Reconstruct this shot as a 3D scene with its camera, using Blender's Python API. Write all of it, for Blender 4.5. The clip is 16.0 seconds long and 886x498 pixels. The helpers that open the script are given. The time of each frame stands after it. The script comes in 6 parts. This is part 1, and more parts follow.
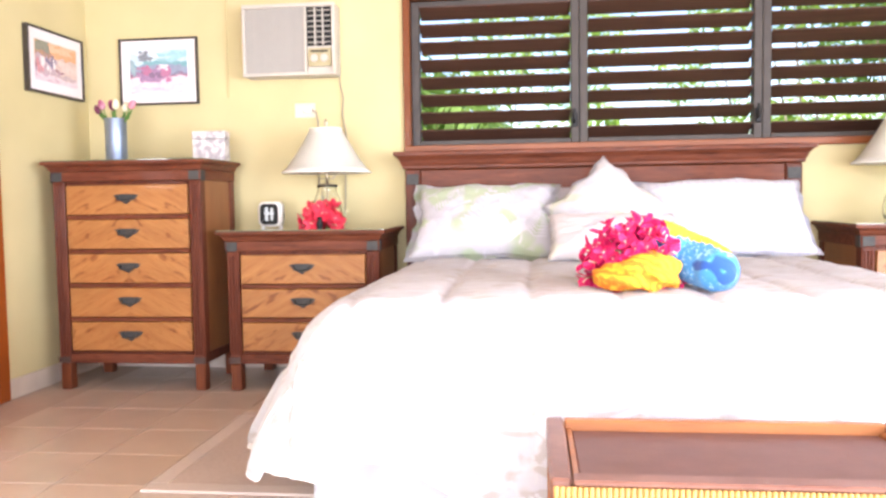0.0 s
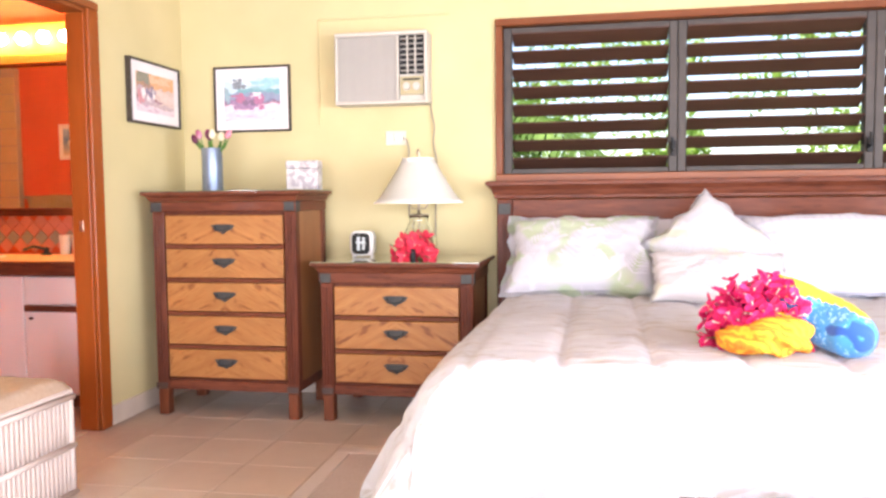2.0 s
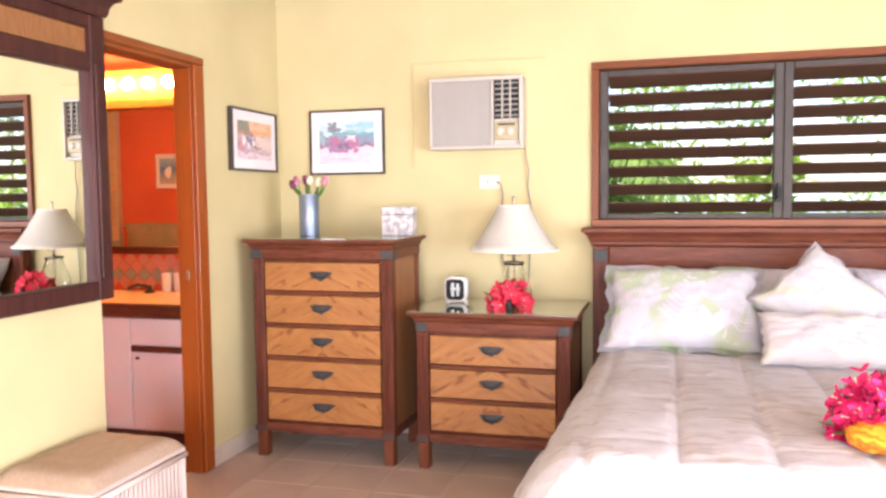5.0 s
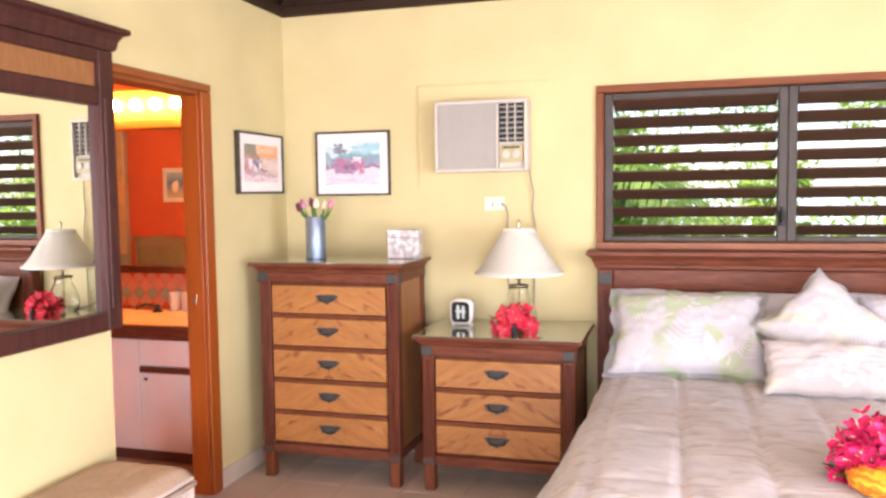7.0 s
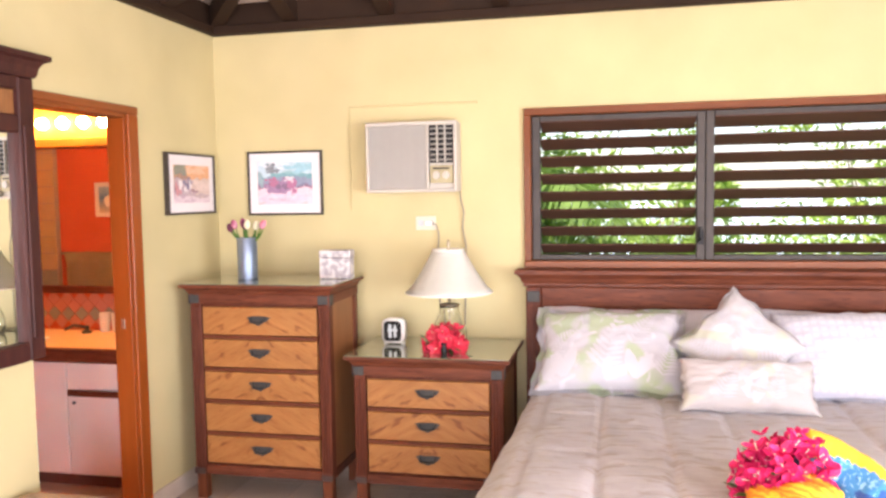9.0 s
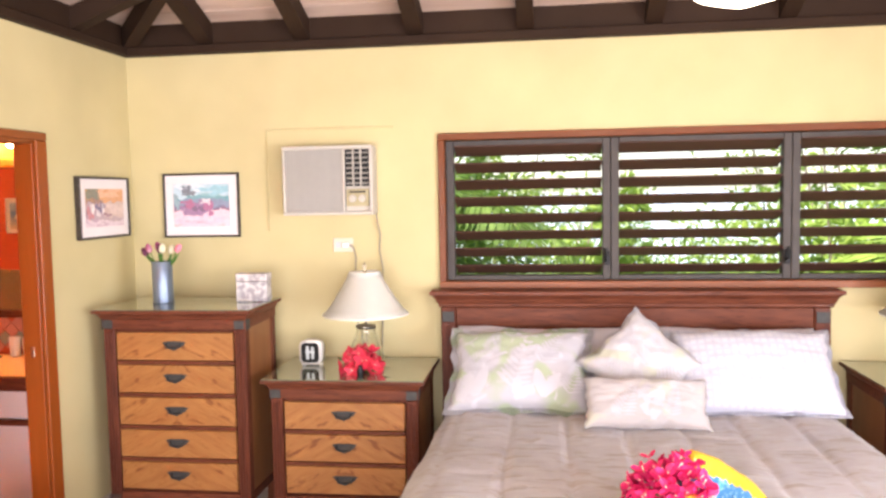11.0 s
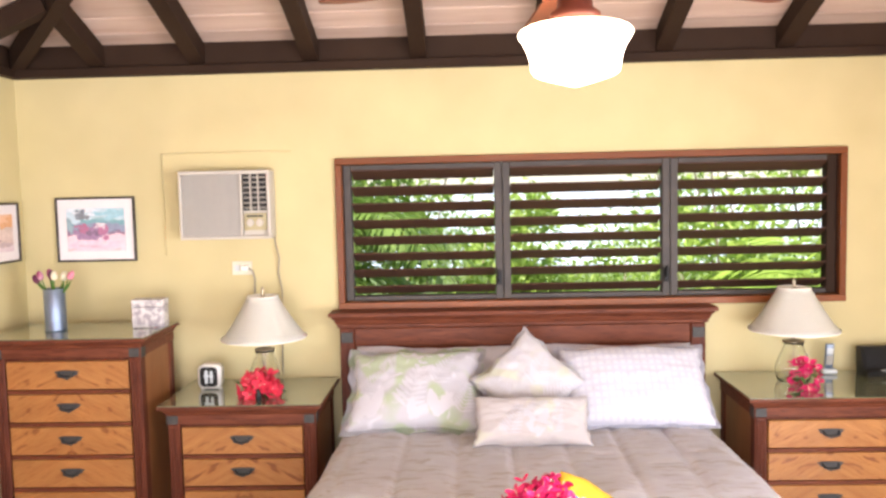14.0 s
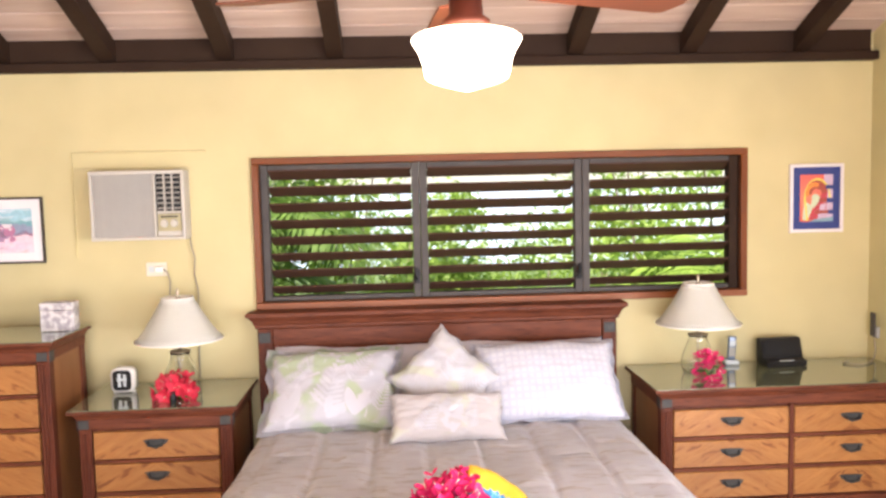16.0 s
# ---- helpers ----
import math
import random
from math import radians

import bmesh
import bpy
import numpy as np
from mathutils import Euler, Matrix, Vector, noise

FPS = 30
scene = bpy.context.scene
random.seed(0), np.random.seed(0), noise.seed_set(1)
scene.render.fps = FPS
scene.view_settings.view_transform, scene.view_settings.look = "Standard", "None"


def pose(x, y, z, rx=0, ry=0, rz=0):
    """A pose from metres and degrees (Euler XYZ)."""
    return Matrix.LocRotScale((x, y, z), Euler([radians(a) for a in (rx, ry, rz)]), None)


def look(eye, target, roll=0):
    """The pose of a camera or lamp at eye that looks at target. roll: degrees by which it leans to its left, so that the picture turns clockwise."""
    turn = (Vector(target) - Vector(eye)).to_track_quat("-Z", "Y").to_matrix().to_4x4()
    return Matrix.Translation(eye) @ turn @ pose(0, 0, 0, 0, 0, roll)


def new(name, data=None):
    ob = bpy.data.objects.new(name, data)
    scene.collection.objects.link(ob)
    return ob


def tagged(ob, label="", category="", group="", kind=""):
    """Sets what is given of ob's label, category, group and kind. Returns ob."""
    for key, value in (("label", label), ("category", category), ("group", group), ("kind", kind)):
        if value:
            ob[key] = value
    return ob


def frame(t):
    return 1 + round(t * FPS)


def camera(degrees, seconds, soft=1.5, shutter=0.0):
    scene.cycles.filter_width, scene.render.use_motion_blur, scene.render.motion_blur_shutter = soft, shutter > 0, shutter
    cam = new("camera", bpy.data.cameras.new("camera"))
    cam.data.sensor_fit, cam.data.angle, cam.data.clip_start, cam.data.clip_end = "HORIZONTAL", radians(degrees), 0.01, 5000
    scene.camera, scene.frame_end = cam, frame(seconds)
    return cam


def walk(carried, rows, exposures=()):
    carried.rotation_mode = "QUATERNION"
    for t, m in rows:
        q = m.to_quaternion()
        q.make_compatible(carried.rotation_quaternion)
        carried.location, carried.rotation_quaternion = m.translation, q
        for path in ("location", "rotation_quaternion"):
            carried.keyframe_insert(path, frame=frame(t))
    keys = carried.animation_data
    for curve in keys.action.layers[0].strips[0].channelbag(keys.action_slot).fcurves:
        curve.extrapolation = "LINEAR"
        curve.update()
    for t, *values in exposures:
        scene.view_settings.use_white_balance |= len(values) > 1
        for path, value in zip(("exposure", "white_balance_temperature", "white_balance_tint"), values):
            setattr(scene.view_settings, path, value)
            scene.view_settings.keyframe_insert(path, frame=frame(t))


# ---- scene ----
cam = camera(58.28, 16.0, soft=2.7)
PATH = [
    (0, (2.601, 0.5164, 0.9596), (2.3781, 2.5003, 0.8393), -0.86),
    (0.5, (2.5537, 0.5272, 0.9997), (2.2956, 2.5069, 0.8798), -0.69),
    (1, (2.5101, 0.5384, 1.0443), (2.2087, 2.5119, 0.9233), -0.63),
    (1.5, (2.4697, 0.5449, 1.0935), (2.1282, 2.5116, 0.9685), -0.68),
    (2, (2.4294, 0.5536, 1.1413), (2.0553, 2.5142, 1.0149), -0.59),
    (2.5, (2.3932, 0.5576, 1.1907), (1.9872, 2.5118, 1.0624), -0.6),
    (3, (2.3619, 0.5581, 1.2412), (1.9273, 2.5059, 1.1098), -0.59),
    (3.5, (2.3353, 0.5581, 1.29), (1.8685, 2.4983, 1.157), -0.61),
    (4, (2.3103, 0.556, 1.3316), (1.812, 2.4885, 1.2001), -0.58),
    (4.5, (2.2927, 0.5558, 1.3704), (1.7619, 2.4797, 1.24), -0.58),
    (7, (2.3007, 0.5365, 1.5476), (1.7434, 2.4524, 1.4099), -0.76),
    (7.5, (2.3244, 0.5326, 1.5739), (1.7911, 2.4554, 1.4385), -0.8),
    (8, (2.3546, 0.5291, 1.5984), (1.8484, 2.4593, 1.4635), -0.79),
    (8.5, (2.3827, 0.5217, 1.6223), (1.9118, 2.4608, 1.4886), -0.82),
    (9, (2.4065, 0.5049, 1.6499), (1.9758, 2.4533, 1.5148), -0.94),
    (11.5, (2.5513, 0.4137, 1.8096), (2.3294, 2.3964, 1.6697), -1.11),
    (12, (2.5892, 0.3968, 1.8363), (2.405, 2.3832, 1.6937), -1.21),
    (12.5, (2.6282, 0.3742, 1.8589), (2.4713, 2.3629, 1.7158), -1.23),
    (13, (2.6411, 0.3626, 1.8867), (2.5214, 2.3535, 1.7393), -1.28),
    (13.5, (2.6563, 0.3484, 1.9124), (2.5624, 2.3405, 1.762), -1.29),
    (14, (2.6787, 0.3291, 1.9346), (2.6084, 2.3221, 1.7829), -1.3),
    (14.5, (2.7049, 0.3089, 1.9512), (2.6609, 2.3025, 1.7983), -1.35),
    (15, (2.7221, 0.2885, 1.9569), (2.7198, 2.2827, 1.8056), -1.31),
    (15.5, (2.7419, 0.275, 1.9513), (2.79, 2.2685, 1.7985), -1.33),
    (16, (2.769, 0.2755, 1.9373), (2.8665, 2.2669, 1.7796), -1.34),
]
walk(cam, [(t, look(eye, target, roll)) for t, eye, target, roll in PATH],
     [(0.0, 1.68, 6200, 18), (4.5, 1.58, 6300, 22), (9.0, 1.44, 6550, 22), (12.5, 1.36, 6600, 20), (16.0, 1.25, 6600, 19)])


# ---- world, sun, lamps ----
XL, XR, YB, YF = 0.0, 5.62, 5.0, -2.6
world = bpy.data.worlds.new("sky")
scene.world = world
world.use_nodes = True
wn = world.node_tree
sky = wn.nodes.new("ShaderNodeTexSky")
sky.sky_type, sky.sun_disc = 'NISHITA', False
sky.sun_elevation, sky.sun_rotation = radians(58), radians(215)
bgn = next(n for n in wn.nodes if n.type == 'BACKGROUND')
bgn.inputs["Strength"].default_value = 0.15
wn.links.new(sky.outputs[0], bgn.inputs[0])


def lamp(name, kind, m, energy, color, size=0.1, size_y=None, angle=None):
    d = bpy.data.lights.new(name, kind)
    d.energy, d.color = energy, color
    if kind == 'AREA':
        d.shape, d.size, d.size_y = 'RECTANGLE', size, size_y or size
    elif kind == 'SUN':
        d.angle = radians(angle)
    else:
        d.shadow_soft_size = size
    ob = new(name, d)
    ob.matrix_world = m
    return ob


lamp("sun", 'SUN', look((-3.0, -4.4, 9), (0, 0, 0)), 5.0, (1.0, 0.95, 0.86), angle=0.5)
lamp("daylight_terrace_doors", 'AREA', pose(2.7, -2.45, 1.15, 70, 0, 0), 148, (0.93, 0.95, 1.0), 4.4, 2.1)
# added fill lights; no doors or high window are known in the east wall
lamp("daylight_east_doors", 'AREA', pose(XR + 0.02, 0.4, 1.05, 78, 0, 90), 136, (0.92, 0.96, 1.0), 3.1, 1.8)
lamp("daylight_gable_window", 'AREA', pose(XR + 0.03, 0.9, 2.87, 54, 0, 90), 14, (0.93, 0.95, 1.0), 3.3, 0.85)
lamp("ceiling_globe_bulb", 'POINT', pose(2.935, 2.25, 2.25), 9.0, (1.0, 0.62, 0.27), 0.09)

# ---- materials ----


def mat(name, color, rough=0.6, metal=0.0, color2=None, scale=8.0, stretch=(1, 1, 1), bump=0.0, bump_scale=60.0,
        mixc=0.5, detail=5.0, spec=0.5, wave=False, distort=3.0, per_object=0.0, trans=0.0, emit=None, strength=0.0, sheen=0.0, coat=0.0):
    m = bpy.data.materials.new(name)
    m.use_nodes = True
    nt = m.node_tree
    b = nt.nodes["Principled BSDF"]
    b.inputs["Roughness"].default_value, b.inputs["Metallic"].default_value = rough, metal
    b.inputs["Specular IOR Level"].default_value = spec
    b.inputs["Transmission Weight"].default_value = trans
    b.inputs["Sheen Weight"].default_value = sheen
    b.inputs["Coat Weight"].default_value = coat
    b.inputs["Base Color"].default_value = (*color, 1)
    if emit:
        b.inputs["Emission Color"].default_value = (*emit, 1)
        b.inputs["Emission Strength"].default_value = strength
    tc = nt.nodes.new("ShaderNodeTexCoord")
    mp = nt.nodes.new("ShaderNodeMapping")
    mp.inputs["Scale"].default_value = stretch
    nt.links.new(tc.outputs["Object"], mp.inputs[0])
    if per_object:
        oi = nt.nodes.new("ShaderNodeObjectInfo")
        vm = nt.nodes.new("ShaderNodeVectorMath")
        vm.operation = 'SCALE'
        vm.inputs[3].default_value = 17.0
        cb = nt.nodes.new("ShaderNodeCombineXYZ")
        for i in range(3):
            nt.links.new(oi.outputs["Random"], cb.inputs[i])
        nt.links.new(cb.outputs[0], vm.inputs[0])
        nt.links.new(vm.outputs[0], mp.inputs["Location"])
    if color2:
        if wave:
            tx = nt.nodes.new("ShaderNodeTexWave")
            tx.bands_direction = wave
            tx.inputs["Scale"].default_value = scale
            tx.inputs["Distortion"].default_value = distort
            tx.inputs["Detail"].default_value = 4
            tx.inputs["Detail Scale"].default_value = 1.3
            out = tx.outputs["Fac"]
        else:
            tx = nt.nodes.new("ShaderNodeTexNoise")
            tx.inputs["Scale"].default_value, tx.inputs["Detail"].default_value = scale, detail
            out = tx.outputs["Fac"]
        nt.links.new(mp.outputs[0], tx.inputs["Vector"])
        rp = nt.nodes.new("ShaderNodeValToRGB")
        rp.color_ramp.elements[0].position, rp.color_ramp.elements[1].position = 0.5 - mixc / 2, 0.5 + mixc / 2
        rp.color_ramp.elements[0].color, rp.color_ramp.elements[1].color = (*color, 1), (*color2, 1)
        nt.links.new(out, rp.inputs[0])
        src = rp.outputs[0]
        big = nt.nodes.new("ShaderNodeTexNoise")
        big.inputs["Scale"].default_value, big.inputs["Detail"].default_value = 2.2, 2
        nt.links.new(mp.outputs[0], big.inputs["Vector"])
        hs = nt.nodes.new("ShaderNodeHueSaturation")
        mr = nt.nodes.new("ShaderNodeMapRange")
        mr.inputs[3].default_value, mr.inputs[4].default_value = 0.86, 1.14
        nt.links.new(big.outputs["Fac"], mr.inputs[0])
        nt.links.new(mr.outputs[0], hs.inputs["Value"])
        nt.links.new(src, hs.inputs["Color"])
        nt.links.new(hs.outputs[0], b.inputs["Base Color"])
    if bump:
        bn = nt.nodes.new("ShaderNodeTexNoise")
        bn.inputs["Scale"].default_value, bn.inputs["Detail"].default_value = bump_scale, 4
        nt.links.new(mp.outputs[0], bn.inputs["Vector"])
        bu = nt.nodes.new("ShaderNodeBump")
        bu.inputs["Strength"].default_value, bu.inputs["Distance"].default_value = bump, 0.004
        nt.links.new(bn.outputs["Fac"], bu.inputs["Height"])
        nt.links.new(bu.outputs[0], b.inputs["Normal"])
    return m


def print_mat(name, base, inks, soft=0.035, rough=0.85, stretch=(1, 1, 1)):
    """Cloth printed with leaf shapes: each ink is (colour, threshold, scale, offset)."""
    m = mat(name, base, rough, bump=0.25, bump_scale=260, sheen=0.2)
    nt = m.node_tree
    b = nt.nodes["Principled BSDF"]
    tc = nt.nodes.new("ShaderNodeTexCoord")
    src = None
    for color, thr, sc, off in inks:
        mp = nt.nodes.new("ShaderNodeMapping")
        mp.inputs["Location"].default_value = (off, off * 0.7, off * 1.3)
        mp.inputs["Scale"].default_value = stretch
        nt.links.new(tc.outputs["Object"], mp.inputs[0])
        n1 = nt.nodes.new("ShaderNodeTexNoise")
        n1.inputs["Scale"].default_value, n1.inputs["Detail"].default_value, n1.inputs["Distortion"].default_value = sc, 1.5, 1.2
        nt.links.new(mp.outputs[0], n1.inputs["Vector"])
        rp = nt.nodes.new("ShaderNodeValToRGB")
        rp.color_ramp.elements[0].position, rp.color_ramp.elements[1].position = thr, thr + soft
        nt.links.new(n1.outputs["Fac"], rp.inputs[0])
        mx = nt.nodes.new("ShaderNodeMixRGB")
        mx.inputs[1].default_value = (*base, 1)
        mx.inputs[2].default_value = (*color, 1)
        nt.links.new(rp.outputs[0], mx.inputs[0])
        if src:
            nt.links.new(src, mx.inputs[1])
        src = mx.outputs[0]
    nt.links.new(src, b.inputs["Base Color"])
    return m


def art_mat(name, stops, axis=2, scale=7.0, wobble=0.25):
    """Watercolour print: soft bands of paint, broken up by noise. stops: (place 0..1, colour)."""
    m = mat(name, stops[0][1], 0.35)
    nt = m.node_tree
    b = nt.nodes["Principled BSDF"]
    tc = nt.nodes.new("ShaderNodeTexCoord")
    sp = nt.nodes.new("ShaderNodeSeparateXYZ")
    nt.links.new(tc.outputs["Generated"], sp.inputs[0])
    nz = nt.nodes.new("ShaderNodeTexNoise")
    nz.inputs["Scale"].default_value, nz.inputs["Detail"].default_value = scale, 3
    nt.links.new(tc.outputs["Generated"], nz.inputs["Vector"])
    ma = nt.nodes.new("ShaderNodeMath")
    ma.operation = 'MULTIPLY_ADD'
    ma.inputs[1].default_value = wobble
    nt.links.new(nz.outputs["Fac"], ma.inputs[0])
    nt.links.new(sp.outputs[axis], ma.inputs[2])
    ad = nt.nodes.new("ShaderNodeMath")
    ad.operation = 'SUBTRACT'
    ad.inputs[1].default_value = wobble / 2
    nt.links.new(ma.outputs[0], ad.inputs[0])
    rp = nt.nodes.new("ShaderNodeValToRGB")
    els = rp.color_ramp.elements
    while len(els) < len(stops):
        els.new(0.5)
    for e, (pos, col) in zip(els, stops):
        e.position, e.color = pos, (*col, 1)
    nt.links.new(ad.outputs[0], rp.inputs[0])
    nt.links.new(rp.outputs[0], b.inputs["Base Color"])
    return m


M_WALL = mat("cream_plaster", (0.56, 0.487, 0.262), 0.75, color2=(0.595, 0.52, 0.29), scale=3.0, bump=0.12, bump_scale=45, spec=0.25)
M_CORAL = mat("coral_paint", (0.62, 0.115, 0.05), 0.7, color2=(0.66, 0.135, 0.06), scale=3.0, bump=0.1)
# orange cast of the vanity bulbs is mixed into this ceiling colour
M_BATHCEIL = mat("bulb_tinted_ceiling_paint", (0.72, 0.40, 0.15), 0.7, color2=(0.75, 0.43, 0.17), scale=3)
M_WOOD = mat("red_brown_wood", (0.074, 0.020, 0.012), 0.5, color2=(0.17, 0.048, 0.024), spec=0.16, scale=6.0, stretch=(6, 6, 0.8), mixc=0.6, bump=0.08, coat=0.04, per_object=1)
M_WOODX = mat("red_brown_wood_lengthwise", (0.082, 0.023, 0.013), 0.5, color2=(0.20, 0.060, 0.029), spec=0.16, scale=6.0, stretch=(0.8, 6, 6), mixc=0.6, bump=0.08, coat=0.04, per_object=1)
M_FLAME = mat("golden_figured_wood", (0.465, 0.215, 0.066), 0.42, color2=(0.265, 0.104, 0.031), spec=0.3, scale=3.2, mixc=0.85, detail=6, bump=0.05, coat=0.15, per_object=1, stretch=(1.0, 1.0, 9.0))
# red-brown wood darkened to put shade into the mirror frame's colour
M_DARKW = mat("shaded_red_brown_wood", (0.032, 0.011, 0.010), 0.5, spec=0.2, color2=(0.075, 0.024, 0.019), scale=6, stretch=(6, 6, 0.8), mixc=0.6, bump=0.08, coat=0.04)
M_SIDE = mat("brown_figured_panel", (0.32, 0.13, 0.048), 0.42, color2=(0.18, 0.065, 0.022), spec=0.3, scale=5, mixc=0.8, detail=6, bump=0.05, coat=0.1, stretch=(2, 2, 0.7))
M_HEADP = mat("brown_figured_wood", (0.20, 0.075, 0.032), 0.45, spec=0.25, color2=(0.11, 0.034, 0.015), scale=7, stretch=(1.2, 6, 6), mixc=0.6, bump=0.06, coat=0.08)
M_BRACKET = mat("dark_patinated_iron", (0.024, 0.024, 0.024), 0.6, 0.0, color2=(0.052, 0.05, 0.046), scale=40, bump=0.2)
M_TRIM = mat("orange_brown_varnished_wood", (0.33, 0.076, 0.009), 0.45, spec=0.25, color2=(0.21, 0.046, 0.006), scale=4, stretch=(6, 6, 0.5), mixc=0.9, coat=0.08, bump=0.05)
M_TRIMY = mat("orange_brown_varnished_wood_across", (0.30, 0.085, 0.02), 0.45, spec=0.25, color2=(0.19, 0.05, 0.013), scale=5, stretch=(7, 0.7, 7), mixc=0.8, coat=0.1, bump=0.05)
M_IRONB = mat("browned_iron", (0.055, 0.03, 0.024), 0.6, 0.2, color2=(0.08, 0.045, 0.036), scale=40, bump=0.2)
# yellow-orange glow of the bulbs painted into the plate and rail colour
M_LBAR = mat("bulb_glow_plate", (0.50, 0.19, 0.02), 0.85, color2=(0.54, 0.21, 0.025), scale=6, spec=0.1)
M_TRIMX = mat("orange_brown_varnished_wood_lengthwise", (0.21, 0.06, 0.014), 0.45, spec=0.25, color2=(0.12, 0.032, 0.009), scale=5, stretch=(0.7, 7, 7), mixc=0.7, coat=0.05, bump=0.05)
M_WINT = mat("brown_varnished_window_timber", (0.21, 0.06, 0.014), 0.45, spec=0.25, color2=(0.12, 0.032, 0.009), scale=5, stretch=(7, 7, 0.7), mixc=0.7, coat=0.05, bump=0.05)
# sill timber lightened: the window light falling on it is in the colour
M_SILL = mat("window_lit_sill_timber", (0.30, 0.10, 0.036), 0.4, spec=0.3, color2=(0.18, 0.053, 0.018), scale=5, stretch=(0.7, 7, 7), mixc=0.7, bump=0.05)
M_BEAM = mat("dark_stained_beam", (0.026, 0.013, 0.008), 0.7, spec=0.15, color2=(0.036, 0.02, 0.012), scale=4, stretch=(1, 1, 1), bump=0.25, bump_scale=30)
M_DECK = mat("whitewashed_boards", (0.42, 0.29, 0.225), 0.7, color2=(0.60, 0.48, 0.40), scale=2.0, stretch=(1, 9, 9), mixc=0.8, bump=0.15)
M_TILE = mat("beige_ceramic_tile", (0.48, 0.375, 0.30), 0.3, color2=(0.55, 0.445, 0.365), scale=6, mixc=0.6, bump=0.06, bump_scale=18, per_object=1)
M_GROUT = mat("beige_grout", (0.46, 0.36, 0.29), 0.9, color2=(0.50, 0.40, 0.325), scale=30)
M_BASE = mat("stone_tile_skirting", (0.52, 0.44, 0.37), 0.4, color2=(0.6, 0.52, 0.44), scale=9)
M_WHITE = mat("white_paint", (0.78, 0.76, 0.72), 0.5, color2=(0.82, 0.8, 0.76), scale=5)
M_ACW = mat("off_white_plastic", (0.50, 0.47, 0.41), 0.5, color2=(0.54, 0.51, 0.45), scale=9)
M_OUTLET = mat("ivory_plastic", (0.64, 0.60, 0.48), 0.45, color2=(0.67, 0.63, 0.51), scale=9)
M_ACG = mat("grey_beige_grille", (0.35, 0.335, 0.305), 0.55, color2=(0.40, 0.385, 0.35), scale=20)
M_PANEL = mat("dull_yellow_plate", (0.36, 0.31, 0.17), 0.45, color2=(0.42, 0.37, 0.22), scale=30)
M_BLACK = mat("black_plastic", (0.009, 0.009, 0.010), 0.45, color2=(0.014, 0.014, 0.015), scale=12, spec=0.25)
M_LOUV = mat("dark_brown_louvre", (0.055, 0.024, 0.016), 0.5, spec=0.3, color2=(0.09, 0.042, 0.028), scale=5, stretch=(0.6, 6, 6), mixc=0.7, per_object=1)
M_WFRAME = mat("grey_brown_window_metal", (0.055, 0.047, 0.043), 0.55, spec=0.3, color2=(0.075, 0.066, 0.06), scale=14)
M_SHEET = mat("white_cotton", (0.55, 0.54, 0.585), 0.9, color2=(0.59, 0.58, 0.625), scale=6, bump=0.2, bump_scale=200, sheen=0.2)
M_SKIRT = mat("white_skirt_cotton", (0.80, 0.785, 0.79), 0.9, color2=(0.84, 0.825, 0.83), scale=6, bump=0.2, bump_scale=200)
M_COMF = print_mat("pale_jacquard_comforter", (0.86, 0.835, 0.865), [((0.91, 0.90, 0.93), 0.50, 8.0, 1.0), ((0.72, 0.665, 0.64), 0.55, 9.0, 5.0), ((0.89, 0.87, 0.88), 0.55, 17.0, 9.0)], 0.09, stretch=(0.7, 2.6, 1.5))
M_LEAFP = print_mat("leaf_print_cotton", (0.465, 0.46, 0.50), [((0.385, 0.45, 0.31), 0.47, 3.6, 3.0), ((0.56, 0.55, 0.60), 0.56, 9.0, 7.0)], 0.10)
M_BEIGEP = print_mat("beige_leaf_print_cotton", (0.48, 0.45, 0.455), [((0.53, 0.515, 0.54), 0.53, 7.0, 4.0), ((0.52, 0.51, 0.44), 0.60, 6.0, 8.0)], 0.10)
M_DIAP = print_mat("pale_leaf_print_cotton", (0.485, 0.475, 0.495), [((0.53, 0.52, 0.56), 0.50, 6.0, 6.0), ((0.50, 0.51, 0.42), 0.54, 5.0, 1.0)], 0.10)
M_FERN = mat("white_woven_leaf", (0.54, 0.535, 0.58), 0.85, color2=(0.51, 0.505, 0.55), scale=14, bump=0.3, bump_scale=240, sheen=0.2)
M_SHADE = mat("off_white_shade", (0.89, 0.875, 0.80), 0.85, color2=(0.91, 0.895, 0.82), scale=20, bump=0.1)
M_BRASS = mat("aged_brass", (0.46, 0.40, 0.30), 0.35, 1.0, color2=(0.36, 0.31, 0.24), scale=20)
M_GLASS = mat("clear_glass", (0.97, 0.985, 0.975), 0.02, trans=1.0)
M_TOPGLASS = mat("green_tinted_glass_top", (0.15, 0.17, 0.105), 0.05, color2=(0.16, 0.18, 0.115), scale=3, coat=1.0, spec=0.9)
M_ZINC = mat("galvanised_metal", (0.33, 0.40, 0.50), 0.40, 0.7, color2=(0.15, 0.20, 0.29), mixc=0.35, scale=14, stretch=(1, 1, 0.4), bump=0.05)
M_MAGENTA = mat("magenta_bracts", (0.56, 0.006, 0.085), 0.6, color2=(0.74, 0.022, 0.16), scale=30)
M_RED = mat("red_petals", (0.55, 0.012, 0.04), 0.6, color2=(0.70, 0.04, 0.08), scale=30)
M_GREEN = mat("green_leaf", (0.05, 0.13, 0.02), 0.55, color2=(0.09, 0.20, 0.03), scale=20)
